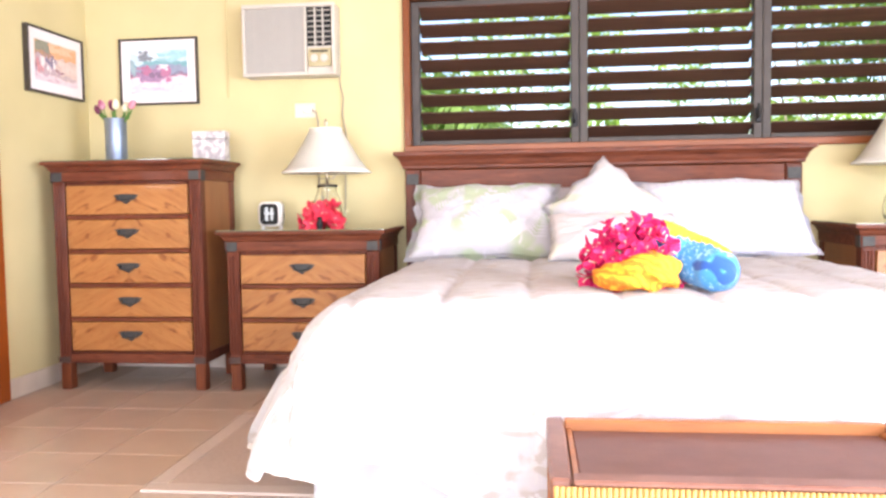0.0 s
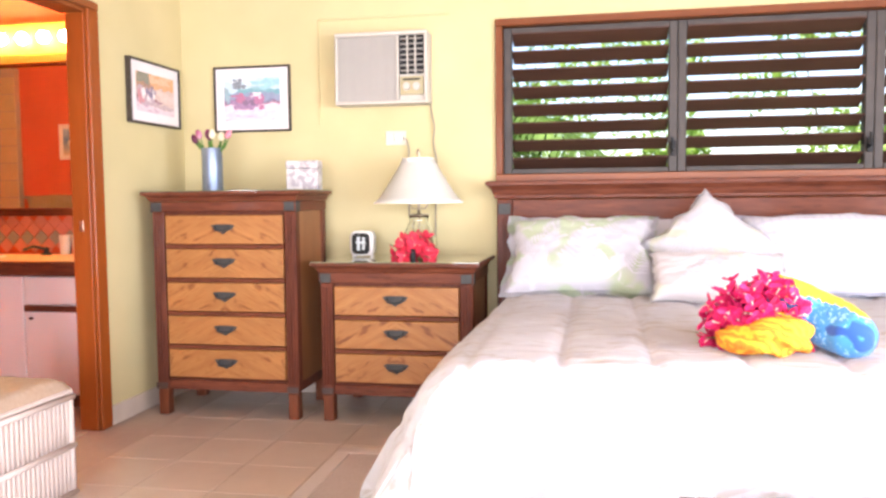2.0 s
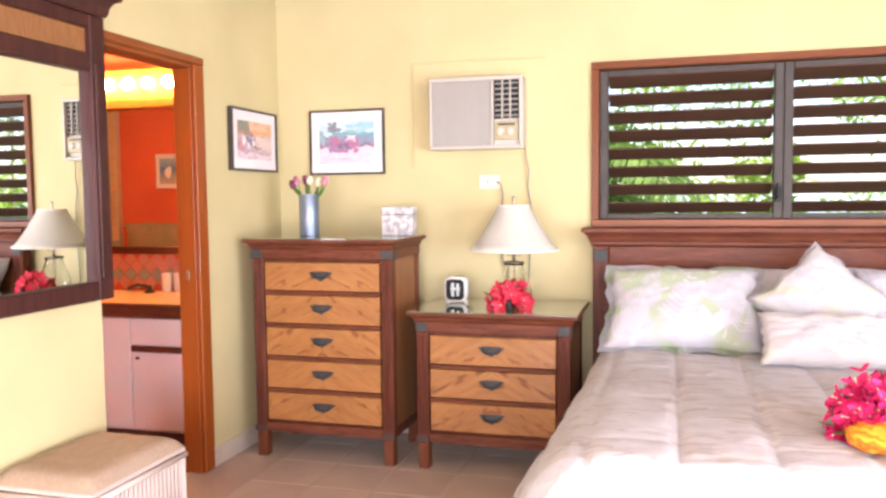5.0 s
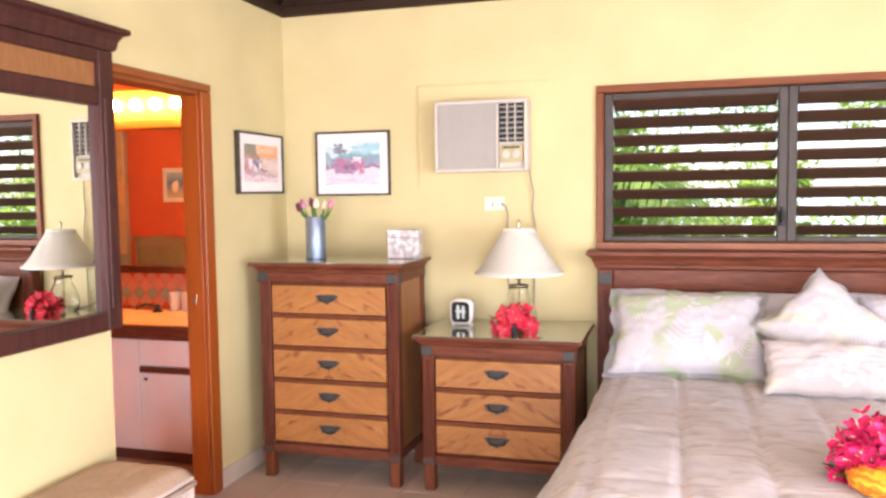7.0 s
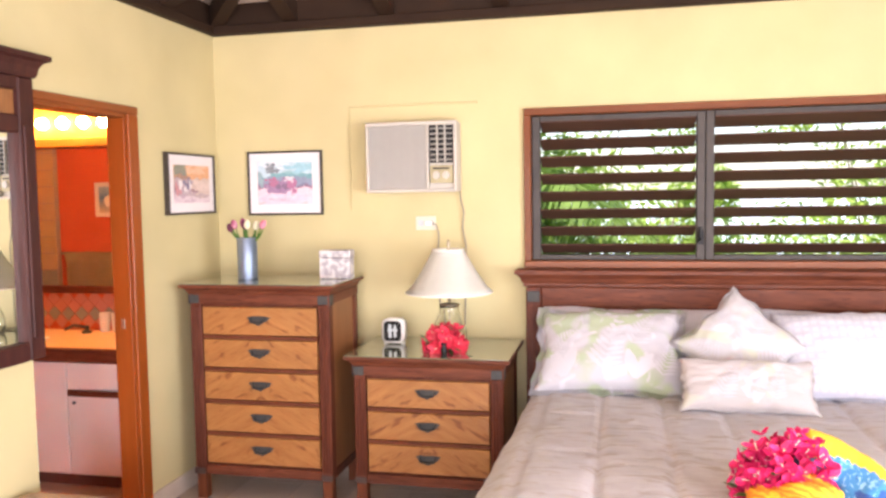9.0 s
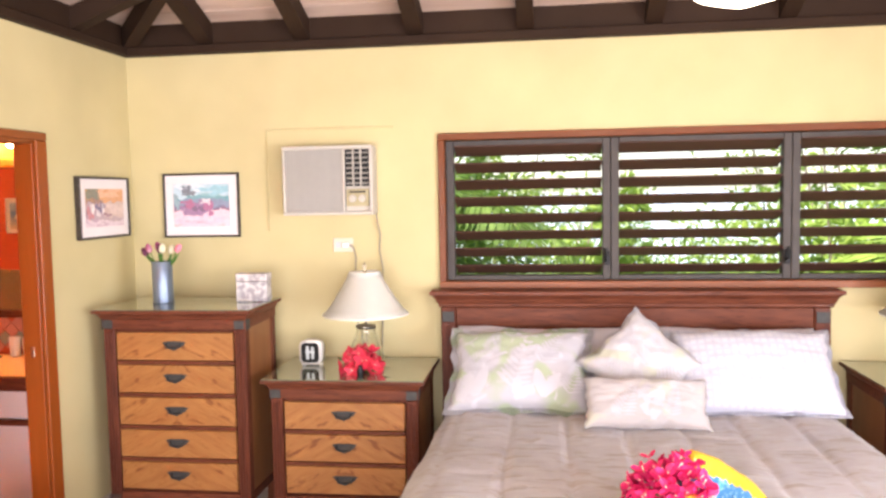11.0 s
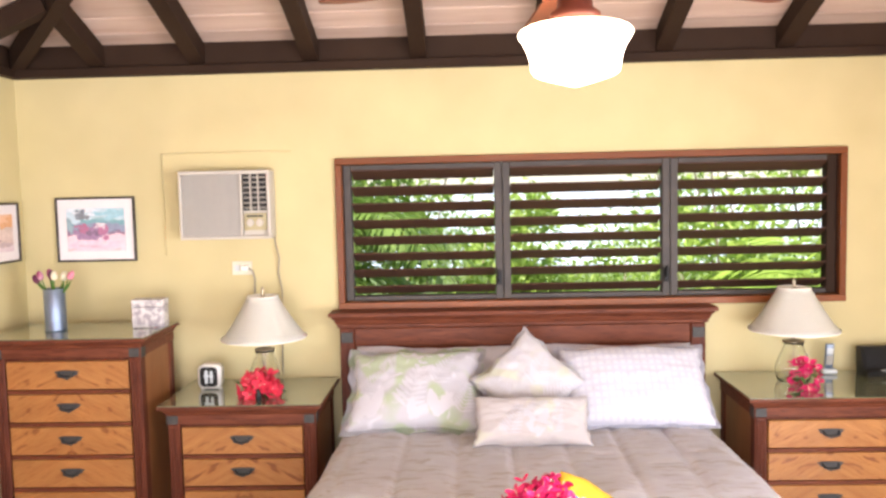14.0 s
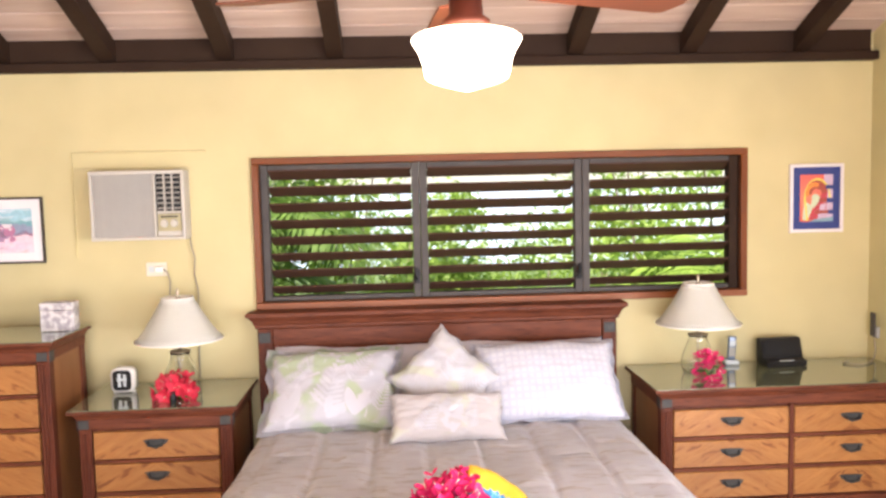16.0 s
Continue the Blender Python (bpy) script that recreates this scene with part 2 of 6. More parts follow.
# both leaf colours raised past real foliage to add strong sunlight to the garden
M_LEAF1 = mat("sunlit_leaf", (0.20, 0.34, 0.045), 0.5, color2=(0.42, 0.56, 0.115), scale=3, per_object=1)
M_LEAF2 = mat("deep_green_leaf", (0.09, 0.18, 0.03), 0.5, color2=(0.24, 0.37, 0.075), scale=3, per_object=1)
M_BARK = mat("bark", (0.20, 0.17, 0.11), 0.9, color2=(0.3, 0.26, 0.17), scale=12, bump=0.5)
# water colour lightened to hold the glare off the sea
M_WATER = mat("glare_paled_water", (0.46, 0.53, 0.55), 0.2, color2=(0.54, 0.60, 0.62), scale=0.3, bump=0.3, bump_scale=0.5)
M_LAWN = mat("grass_ground", (0.07, 0.12, 0.025), 0.9, color2=(0.12, 0.17, 0.04), scale=4, bump=0.4)
M_YELLOW = mat("golden_yellow_towel", (0.84, 0.48, 0.03), 0.95, color2=(0.78, 0.22, 0.014), scale=15, wave='DIAGONAL', distort=9.0, mixc=0.8, bump=0.6, bump_scale=350)
M_BLUE = print_mat("blue_spotted_towel", (0.045, 0.25, 0.56), [((0.24, 0.52, 0.76), 0.58, 48.0, 2.0), ((0.015, 0.08, 0.34), 0.62, 9.0, 5.0), ((0.60, 0.64, 0.55), 0.67, 8.0, 11.0)])
M_PLAINY = mat("plain_yellow_towel", (0.85, 0.60, 0.05), 0.95, color2=(0.8, 0.5, 0.03), scale=6, bump=0.5, bump_scale=350)
M_WICKW = mat("white_painted_wicker", (0.50, 0.405, 0.35), 0.75, color2=(0.57, 0.465, 0.41), scale=15, bump=0.4)
M_CUSH = mat("tan_woven_cushion", (0.36, 0.25, 0.17), 0.95, color2=(0.43, 0.31, 0.22), scale=60, bump=0.6, bump_scale=220)
M_RATTAN = mat("golden_rattan", (0.50, 0.27, 0.07), 0.55, color2=(0.62, 0.37, 0.11), scale=18, stretch=(9, 9, 1), bump=0.3)
M_BENCHT = mat("brown_leather_panel", (0.12, 0.047, 0.034), 0.5, color2=(0.15, 0.062, 0.045), scale=14, bump=0.2, bump_scale=120)
M_BENCHW = mat("worn_orange_brown_wood", (0.38, 0.14, 0.036), 0.45, color2=(0.24, 0.08, 0.024), scale=5, stretch=(1, 6, 6), coat=0.2)
M_BENCHD = mat("dark_purple_brown_wood", (0.15, 0.062, 0.043), 0.45, color2=(0.22, 0.098, 0.068), scale=6, stretch=(3, 3, 1), coat=0.15, bump=0.06)
M_RUG = mat("beige_woven_rug", (0.43, 0.335, 0.285), 0.95, color2=(0.49, 0.39, 0.335), scale=70, bump=0.5, bump_scale=200)
M_RUGB = mat("pale_rug_border", (0.51, 0.42, 0.365), 0.95, color2=(0.56, 0.465, 0.41), scale=70, bump=0.5, bump_scale=200)
M_FRAME = mat("dark_bronze_frame", (0.04, 0.032, 0.026), 0.4, 0.3, color2=(0.06, 0.048, 0.04), scale=20)
M_MATB = mat("white_mat_board", (0.76, 0.71, 0.715), 0.8, color2=(0.79, 0.74, 0.745), scale=5)
M_MIRROR = mat("mirror_silver", (0.90, 0.91, 0.90), 0.01, 1.0)
M_GLOBE = mat("lit_opal_glass", (0.9, 0.85, 0.75), 0.3, emit=(1.0, 0.86, 0.62), strength=4.5)
M_BULB = mat("lit_vanity_bulb", (0.9, 0.8, 0.6), 0.3, emit=(1.0, 0.74, 0.38), strength=50.0)
M_LEG = mat("orange_red_brown_wood", (0.095, 0.025, 0.011), 0.5, spec=0.22, color2=(0.18, 0.053, 0.02), scale=6, stretch=(6, 6, 0.8), mixc=0.6, per_object=1)
M_CREST = mat("orange_brown_rattan", (0.19, 0.075, 0.024), 0.5, color2=(0.30, 0.13, 0.045), scale=18, stretch=(9, 9, 1), bump=0.3)
M_FANB = mat("reddish_fan_blade_wood", (0.15, 0.045, 0.022), 0.5, color2=(0.11, 0.03, 0.014), scale=4, stretch=(1, 8, 1))
M_FANM = mat("dark_red_bronze", (0.12, 0.03, 0.018), 0.4, 0.5, color2=(0.15, 0.045, 0.025), scale=12)
M_VANITY = mat("pale_pink_laminate", (0.80, 0.765, 0.76), 0.5, color2=(0.83, 0.795, 0.79), scale=4)
# cream counter turned orange to hold the bulbs' warm light
M_COUNTER = mat("bulb_tinted_cream_counter", (0.74, 0.43, 0.17), 0.3, color2=(0.77, 0.47, 0.2), scale=9)
M_TILEP = mat("coral_wall_tile", (0.58, 0.24, 0.18), 0.3, color2=(0.66, 0.30, 0.23), scale=9, per_object=1)
M_TILEG = mat("sea_green_wall_tile", (0.30, 0.33, 0.27), 0.3, color2=(0.36, 0.38, 0.31), scale=9, per_object=1)
M_TILET = mat("tan_wall_tile", (0.58, 0.44, 0.25), 0.4, color2=(0.64, 0.49, 0.29), scale=9, per_object=1)
M_TAN = mat("tan_towel", (0.50, 0.40, 0.24), 0.95, color2=(0.56, 0.45, 0.28), scale=20, bump=0.6)
M_CORD = mat("grey_cord", (0.28, 0.25, 0.2), 0.6)
M_SCREEN = mat("pale_display", (0.55, 0.6, 0.62), 0.2)
M_BLOT = mat("marbled_white_paper", (0.62, 0.60, 0.59), 0.6, color2=(0.34, 0.31, 0.33), scale=30, mixc=0.2, detail=2)
M_ROSE = mat("rose_purple_tulip", (0.34, 0.05, 0.14), 0.6, color2=(0.62, 0.36, 0.42), scale=22, mixc=0.3)
M_PINKP = mat("pink_tulip", (0.62, 0.12, 0.22), 0.6, color2=(0.75, 0.4, 0.45), scale=15)
M_PURPLE = mat("dark_purple_tulip", (0.12, 0.02, 0.06), 0.6, color2=(0.2, 0.04, 0.1), scale=15)
M_CREAMT = mat("cream_tulip", (0.80, 0.74, 0.58), 0.6, color2=(0.72, 0.7, 0.45), scale=15)


def dotted_weave():
    """White cotton woven with rows of small raised squares."""
    m = mat("white_dotted_cotton", (0.60, 0.595, 0.66), 0.9, bump=0.2, bump_scale=220, sheen=0.2)
    nt = m.node_tree
    b = nt.nodes["Principled BSDF"]
    tc = nt.nodes.new("ShaderNodeTexCoord")
    sp = nt.nodes.new("ShaderNodeSeparateXYZ")
    nt.links.new(tc.outputs["Object"], sp.inputs[0])
    waves = []
    for k in (0, 1):
        mu = nt.nodes.new("ShaderNodeMath")
        mu.operation = 'MULTIPLY'
        mu.inputs[1].default_value = math.pi / 0.038
        sn = nt.nodes.new("ShaderNodeMath")
        sn.operation = 'SINE'
        ab = nt.nodes.new("ShaderNodeMath")
        ab.operation = 'ABSOLUTE'
        nt.links.new(sp.outputs[k], mu.inputs[0])
        nt.links.new(mu.outputs[0], sn.inputs[0])
        nt.links.new(sn.outputs[0], ab.inputs[0])
        waves.append(ab)
    mn = nt.nodes.new("ShaderNodeMath")
    mn.operation = 'MINIMUM'
    for k in (0, 1):
        nt.links.new(waves[k].outputs[0], mn.inputs[k])
    rp = nt.nodes.new("ShaderNodeValToRGB")
    rp.color_ramp.elements[0].position, rp.color_ramp.elements[1].position = 0.42, 0.68
    rp.color_ramp.elements[0].color, rp.color_ramp.elements[1].color = (0.525, 0.535, 0.62, 1), (0.60, 0.605, 0.665, 1)
    nt.links.new(mn.outputs[0], rp.inputs[0])
    nt.links.new(rp.outputs[0], b.inputs["Base Color"])
    return m


M_CHECK = dotted_weave()


def overlay_noise(m, color, thr, soft, scale, stretch=(1, 1, 1), factor=0.7):
    """A second, darker figure over a material's colour."""
    nt = m.node_tree
    b = nt.nodes["Principled BSDF"]
    src = b.inputs["Base Color"].links[0].from_socket
    mp0 = next(n for n in nt.nodes if n.type == 'MAPPING')
    sc = nt.nodes.new("ShaderNodeVectorMath")
    sc.operation = 'MULTIPLY'
    sc.inputs[1].default_value = stretch
    nt.links.new(mp0.outputs[0], sc.inputs[0])
    nz = nt.nodes.new("ShaderNodeTexNoise")
    nz.inputs["Scale"].default_value, nz.inputs["Detail"].default_value, nz.inputs["Distortion"].default_value = scale, 4, 0.8
    nt.links.new(sc.outputs[0], nz.inputs["Vector"])
    mr = nt.nodes.new("ShaderNodeMapRange")
    mr.inputs[1].default_value, mr.inputs[2].default_value, mr.inputs[4].default_value = thr, thr + soft, factor
    nt.links.new(nz.outputs["Fac"], mr.inputs[0])
    mx = nt.nodes.new("ShaderNodeMixRGB")
    mx.inputs[2].default_value = (*color, 1)
    nt.links.new(mr.outputs[0], mx.inputs[0])
    nt.links.new(src, mx.inputs[1])
    nt.links.new(mx.outputs[0], b.inputs["Base Color"])


def chevron(m, tilt):
    """Turn the grain so that it runs in a bookmatched chevron from the middle of the piece."""
    nt = m.node_tree
    tc = next(n for n in nt.nodes if n.type == 'TEX_COORD')
    mp = next(n for n in nt.nodes if n.type == 'MAPPING')
    ab = nt.nodes.new("ShaderNodeVectorMath")
    ab.operation = 'ABSOLUTE'
    sx = nt.nodes.new("ShaderNodeSeparateXYZ")
    sa = nt.nodes.new("ShaderNodeSeparateXYZ")
    cx = nt.nodes.new("ShaderNodeCombineXYZ")
    nt.links.new(tc.outputs["Object"], ab.inputs[0])
    nt.links.new(tc.outputs["Object"], sx.inputs[0])
    nt.links.new(ab.outputs[0], sa.inputs[0])
    nt.links.new(sa.outputs[0], cx.inputs[0])
    nt.links.new(sx.outputs[1], cx.inputs[1])
    nt.links.new(sx.outputs[2], cx.inputs[2])
    ro = nt.nodes.new("ShaderNodeVectorRotate")
    ro.rotation_type = 'Y_AXIS'
    ro.inputs["Angle"].default_value = tilt
    nt.links.new(cx.outputs[0], ro.inputs["Vector"])
    nt.links.new(ro.outputs[0], mp.inputs[0])


chevron(M_FLAME, radians(-28))
overlay_noise(M_FLAME, (0.15, 0.045, 0.012), 0.57, 0.10, 5.0, (1.6, 1.6, 0.5), 0.8)
overlay_noise(M_FLAME, (0.24, 0.085, 0.02), 0.50, 0.16, 11.0, (1, 1, 1.6), 0.6)
overlay_noise(M_WOOD, (0.03, 0.007, 0.004), 0.52, 0.2, 14.0, (1, 1, 1), 0.6)
overlay_noise(M_WOODX, (0.03, 0.007, 0.004), 0.52, 0.2, 14.0, (1, 1, 1), 0.6)


def island_tone(m, lo, hi):
    nt = m.node_tree
    hs = next(n for n in nt.nodes if n.type == 'HUE_SAT')
    ge = nt.nodes.new("ShaderNodeNewGeometry")
    mr = nt.nodes.new("ShaderNodeMapRange")
    mr.inputs[3].default_value, mr.inputs[4].default_value = lo, hi
    nt.links.new(ge.outputs["Random Per Island"], mr.inputs[0])
    nt.links.new(mr.outputs[0], hs.inputs["Value"])


island_tone(M_DECK, 0.72, 1.14)


def thin_leaf(m):
    """Let light shine through leaves."""
    nt = m.node_tree
    b = nt.nodes["Principled BSDF"]
    out = next(n for n in nt.nodes if n.type == 'OUTPUT_MATERIAL')
    tr = nt.nodes.new("ShaderNodeBsdfTranslucent")
    mx = nt.nodes.new("ShaderNodeMixShader")
    mx.inputs[0].default_value = 0.45
    nt.links.new(b.inputs["Base Color"].links[0].from_socket, tr.inputs[0])
    nt.links.new(b.outputs[0], mx.inputs[1])
    nt.links.new(tr.outputs[0], mx.inputs[2])
    nt.links.new(mx.outputs[0], out.inputs[0])


for leaf_m in (M_LEAF1, M_LEAF2):
    thin_leaf(leaf_m)

# ---- builders ----


def part(name, bm, material, parent=None, label="", smooth=False, mats=()):
    me = bpy.data.meshes.new(name)
    bm.normal_update()
    bm.to_mesh(me)
    bm.free()
    if smooth:
        for p in me.polygons:
            p.use_smooth = True
    ob = new(name, me)
    for m in (material, *mats):
        me.materials.append(m)
    if parent:
        ob.parent = parent
    if label:
        tagged(ob, label)
    return ob


def thing(name, label, category, at=(0, 0, 0), group="", kind="", rz=0):
    ob = new(name)
    ob.empty_display_size = 0.05
    ob.matrix_basis = pose(*at, 0, 0, rz)
    return tagged(ob, label, category, group, kind)


def box(bm, x0, x1, y0, y1, z0, z1, bev=0.0, seg=1, m=None, mi=0):
    vs = [bm.verts.new((x, y, z)) for x in (x0, x1) for y in (y0, y1) for z in (z0, z1)]
    fs = [bm.faces.new([vs[i] for i in q]) for q in ((0, 1, 3, 2), (4, 6, 7, 5), (0, 4, 5, 1), (2, 3, 7, 6), (0, 2, 6, 4), (1, 5, 7, 3))]
    for f in fs:
        f.material_index = mi
    if bev:
        es = {e for f in fs for e in f.edges}
        r = bmesh.ops.bevel(bm, geom=list(es), offset=bev, segments=seg, affect='EDGES', profile=0.5)
        vs = list({v for f in r["faces"] for v in f.verts} | {v for v in vs if v.is_valid})
    if m is not None:
        bmesh.ops.transform(bm, matrix=m, verts=[v for v in vs if v.is_valid])
    return vs


def boxm(*a, **k):
    bm = bmesh.new()
    box(bm, *a, **k)
    return bm


def lathe(bm, prof, n=24, at=(0, 0, 0), close=False):
    """Turn a profile of (radius, height) round the upright axis."""
    rings = []
    for r, z in prof:
        rings.append([bm.verts.new((at[0] + r * math.cos(2 * math.pi * i / n), at[1] + r * math.sin(2 * math.pi * i / n), at[2] + z)) for i in range(n)])
    for a, b in zip(rings, rings[1:]):
        for i in range(n):
            bm.faces.new((a[i], a[(i + 1) % n], b[(i + 1) % n], b[i]))
    if prof[0][0] > 1e-4:
        bm.faces.new(rings[0][::-1])
    if prof[-1][0] > 1e-4 and not close:
        bm.faces.new(rings[-1])
    return bm


def lathem(prof, n=24, at=(0, 0, 0), close=False):
    return lathe(bmesh.new(), prof, n, at, close)


def tube(bm, pts, r, n=8):
    """A round cord or rod along points."""
    pts = [Vector(p) for p in pts]
    rings = []
    for i, p in enumerate(pts):
        d = (pts[min(i + 1, len(pts) - 1)] - pts[max(i - 1, 0)]).normalized()
        a = d.orthogonal().normalized()
        if rings:
            a = (prev - d * prev.dot(d)).normalized()
        prev = a
        b = d.cross(a)
        rr = r[i] if isinstance(r, (list, tuple)) else r
        rings.append([bm.verts.new(p + (a * math.cos(2 * math.pi * k / n) + b * math.sin(2 * math.pi * k / n)) * rr) for k in range(n)])
    for a, b in zip(rings, rings[1:]):
        for k in range(n):
            bm.faces.new((a[k], a[(k + 1) % n], b[(k + 1) % n], b[k]))
    bm.faces.new(rings[0][::-1])
    bm.faces.new(rings[-1])
    return bm


def prism(bm, outline, y0, y1, axis='y'):
    """Extrude an outline of (a, z) along y, or of (a, z) with a = y along x."""
    def put(a, z, d):
        return (a, d, z) if axis == 'y' else (d, a, z)
    A = [bm.verts.new(put(a, z, y0)) for a, z in outline]
    B = [bm.verts.new(put(a, z, y1)) for a, z in outline]
    n = len(outline)
    for i in range(n):
        bm.faces.new((A[i], A[(i + 1) % n], B[(i + 1) % n], B[i]))
    bm.faces.new(A[::-1])
    bm.faces.new(B)
    bmesh.ops.recalc_face_normals(bm, faces=bm.faces[:])
    return bm


def crown(bm, x0, x1, y0, y1, z0, prof, back=True):
    """A moulding that flares round front and both ends. prof: (overhang, height)."""
    rings = []
    for o, h in prof:
        yb = y1 if back else y1 + o
        rings.append([bm.verts.new(c) for c in ((x0 - o, y0 - o, z0 + h), (x1 + o, y0 - o, z0 + h), (x1 + o, yb, z0 + h), (x0 - o, yb, z0 + h))])
    for a, b in zip(rings, rings[1:]):
        for i in range(4):
            bm.faces.new((a[i], a[(i + 1) % 4], b[(i + 1) % 4], b[i]))
    bm.faces.new(rings[0][::-1])
    bm.faces.new(rings[-1])
    return bm


def bar(bm, a, b, w, h):
    """A straight beam from a to b, w wide and h deep, upright in section."""
    a, b = Vector(a), Vector(b)
    d = (b - a).normalized()
    s = d.cross(Vector((0, 0, 1))).normalized()
    u = s.cross(d)
    c = [(-w / 2, 0), (w / 2, 0), (w / 2, h), (-w / 2, h)]
    A = [bm.verts.new(a + s * i + u * j) for i, j in c]
    B = [bm.verts.new(b + s * i + u * j) for i, j in c]
    for i in range(4):
        bm.faces.new((A[i], A[(i + 1) % 4], B[(i + 1) % 4], B[i]))
    bm.faces.new(A[::-1])
    bm.faces.new(B)
    bmesh.ops.recalc_face_normals(bm, faces=bm.faces[:])
    return bm

# ---- structure ----
CEIL = 2.63
WX0, WX1, WZ0, WZ1 = 1.89, 4.845, 1.232, 2.125

bm = bmesh.new()
for b in ((XL - 0.15, WX0 + 0.01, CEIL + 0.25, 0), (WX1 - 0.01, XR + 0.15, CEIL + 0.25, 0)):
    box(bm, b[0], b[1], YB, YB + 0.2, 0, b[2])
box(bm, WX0 + 0.01, WX1 - 0.01, YB, YB + 0.2, 0, WZ0 + 0.01)
box(bm, WX0 + 0.01, WX1 - 0.01, YB, YB + 0.2, WZ1 - 0.01, CEIL + 0.25)
tagged(part("wall_north", bm, M_WALL), "cream plastered wall with a wide louvred window", "wall", kind="structure")

DY0, DY1, DZ = 3.362, 4.085, 2.092
bm = bmesh.new()
box(bm, XL - 0.12, XL, YF, DY0, 0, CEIL + 0.2)
box(bm, XL - 0.12, XL, DY0, DY1, DZ, CEIL + 0.2)
box(bm, XL - 0.09, XL, DY1, YB, 0, CEIL + 0.2)
tagged(part("wall_west", bm, M_WALL), "cream plastered wall with a bathroom doorway", "wall", kind="structure")

# gable wall with made-up openings, out of view, for the two fill lights
bm = bmesh.new()
box(bm, XR, XR + 0.15, YF - 0.1, YB + 0.2, 2.2, 2.4)
for outline in ([(YF - 0.1, 2.4), (-0.8, 2.4), (-0.8, 3.652), (YF - 0.1, 2.8)], [(2.6, 2.4), (YB + 0.2, 2.4), (YB + 0.2, 2.8), (2.6, 3.937)],
                [(-0.8, 3.35), (2.6, 3.35), (2.6, 3.937), (1.2, 4.55), (-0.8, 3.652)]):
    prism(bm, outline, XR, XR + 0.15, 'x')
box(bm, XR, XR + 0.15, YF - 0.1, -1.2, 0, 2.2)
box(bm, XR, XR + 0.15, 2.0, YB + 0.2, 0, 2.2)
tagged(part("wall_east", bm, M_WALL), "cream plastered gable wall with openings added for fill light", "wall", kind="structure")

bm = bmesh.new()
box(bm, XL - 0.12, 0.45, YF - 0.15, YF, 0, CEIL + 0.3)
box(bm, 4.95, XR, YF - 0.15, YF, 0, CEIL + 0.3)
box(bm, 0.45, 4.95, YF - 0.15, YF, 2.32, CEIL + 0.3)
tagged(part("wall_south", bm, M_WALL), "cream plastered wall open to the terrace", "wall", kind="structure")

# floor: mortar bed; tiles are laid at the end
tagged(part("floor", boxm(-3.2, XR + 0.15, YF - 0.2, YB + 0.2, -0.12, -0.004), M_GROUT), "floor of beige ceramic tiles with pale grout", "floor", kind="structure")

# skirting of stone tile
bm = bmesh.new()
box(bm, 0.002, 0.014, 4.160, YB - 0.014, 0, 0.10, 0.002)
box(bm, 0.002, XR, YB - 0.013, YB - 0.001, 0, 0.10, 0.002)
box(bm, XL + 0.002, XL + 0.014, YF, 3.28, 0, 0.10, 0.002)
box(bm, XR - 0.014, XR - 0.002, YF, YB - 0.014, 0, 0.10, 0.002)
tagged(part("baseboard", bm, M_BASE), "pale stone tile skirting", "baseboard", kind="structure")

# roof: boards on rafters, hipped over the west wall
SL, DECK = 0.40, 2.80
RIDGE_Y = 1.2
RX = YB - RIDGE_Y


def roof_z(x, y):
    return DECK + SL * min(YB - y, x - XL, y - (2 * RIDGE_Y - YB))


bm = bmesh.new()
w = 0.135
n = int((YB - RIDGE_Y) / w) + 1
for side in (0, 1):
    for i in range(n):
        a, b = i * w, min((i + 1) * w - 0.006, YB - RIDGE_Y)
        if b <= a:
            continue
        up = 0.004 * ((i * 7) % 3)
        q = []
        for d in (a, b):
            y = YB - d if side == 0 else 2 * RIDGE_Y - YB + d
            q.append((XL + d, y, DECK + SL * d + up))
            q.append((XR, y, DECK + SL * d + up))
        lo = [bm.verts.new(c) for c in q]
        hi = [bm.verts.new((c[0], c[1], c[2] + 0.03)) for c in q]
        bm.faces.new((lo[0], lo[1], lo[3], lo[2]))
        bm.faces.new((hi[0], hi[2], hi[3], hi[1]))
        bm.faces.new((lo[0], lo[2], hi[2], hi[0]))
        bm.faces.new((lo[0], hi[0], hi[1], lo[1]))
        bm.faces.new((lo[2], lo[3], hi[3], hi[2]))
for i in range(n):
    a, b = i * w, min((i + 1) * w - 0.006, RX)
    if b <= a:
        continue
    q = []
    for d in (a, b):
        q.append((XL + d, YB - d, DECK + SL * d + 0.002))
        q.append((XL + d, 2 * RIDGE_Y - YB + d, DECK + SL * d + 0.002))
    lo = [bm.verts.new(c) for c in q]
    hi = [bm.verts.new((c[0], c[1], c[2] + 0.03)) for c in q]
    bm.faces.new((lo[0], lo[1], lo[3], lo[2]))
    bm.faces.new((hi[0], hi[2], hi[3], hi[1]))
    bm.faces.new((lo[0], hi[0], hi[1], lo[1]))
    bm.faces.new((lo[2], lo[3], hi[3], hi[2]))
# weatherproof cover above the boards
k = [bm.verts.new(c) for c in ((XL - .6, YB + .6, DECK - .14), (XR + .3, YB + .6, DECK - .14), (XR + .3, RIDGE_Y, DECK + SL * RX + .12), (XL + RX, RIDGE_Y, DECK + SL * RX + .12),
                              (XL - .6, 2 * RIDGE_Y - YB - .6, DECK - .14), (XR + .3, 2 * RIDGE_Y - YB - .6, DECK - .14))]
bm.faces.new((k[0], k[1], k[2], k[3]))
bm.faces.new((k[3], k[2], k[5], k[4]))
bm.faces.new((k[0], k[3], k[4]))
bmesh.ops.recalc_face_normals(bm, faces=bm.faces[:])
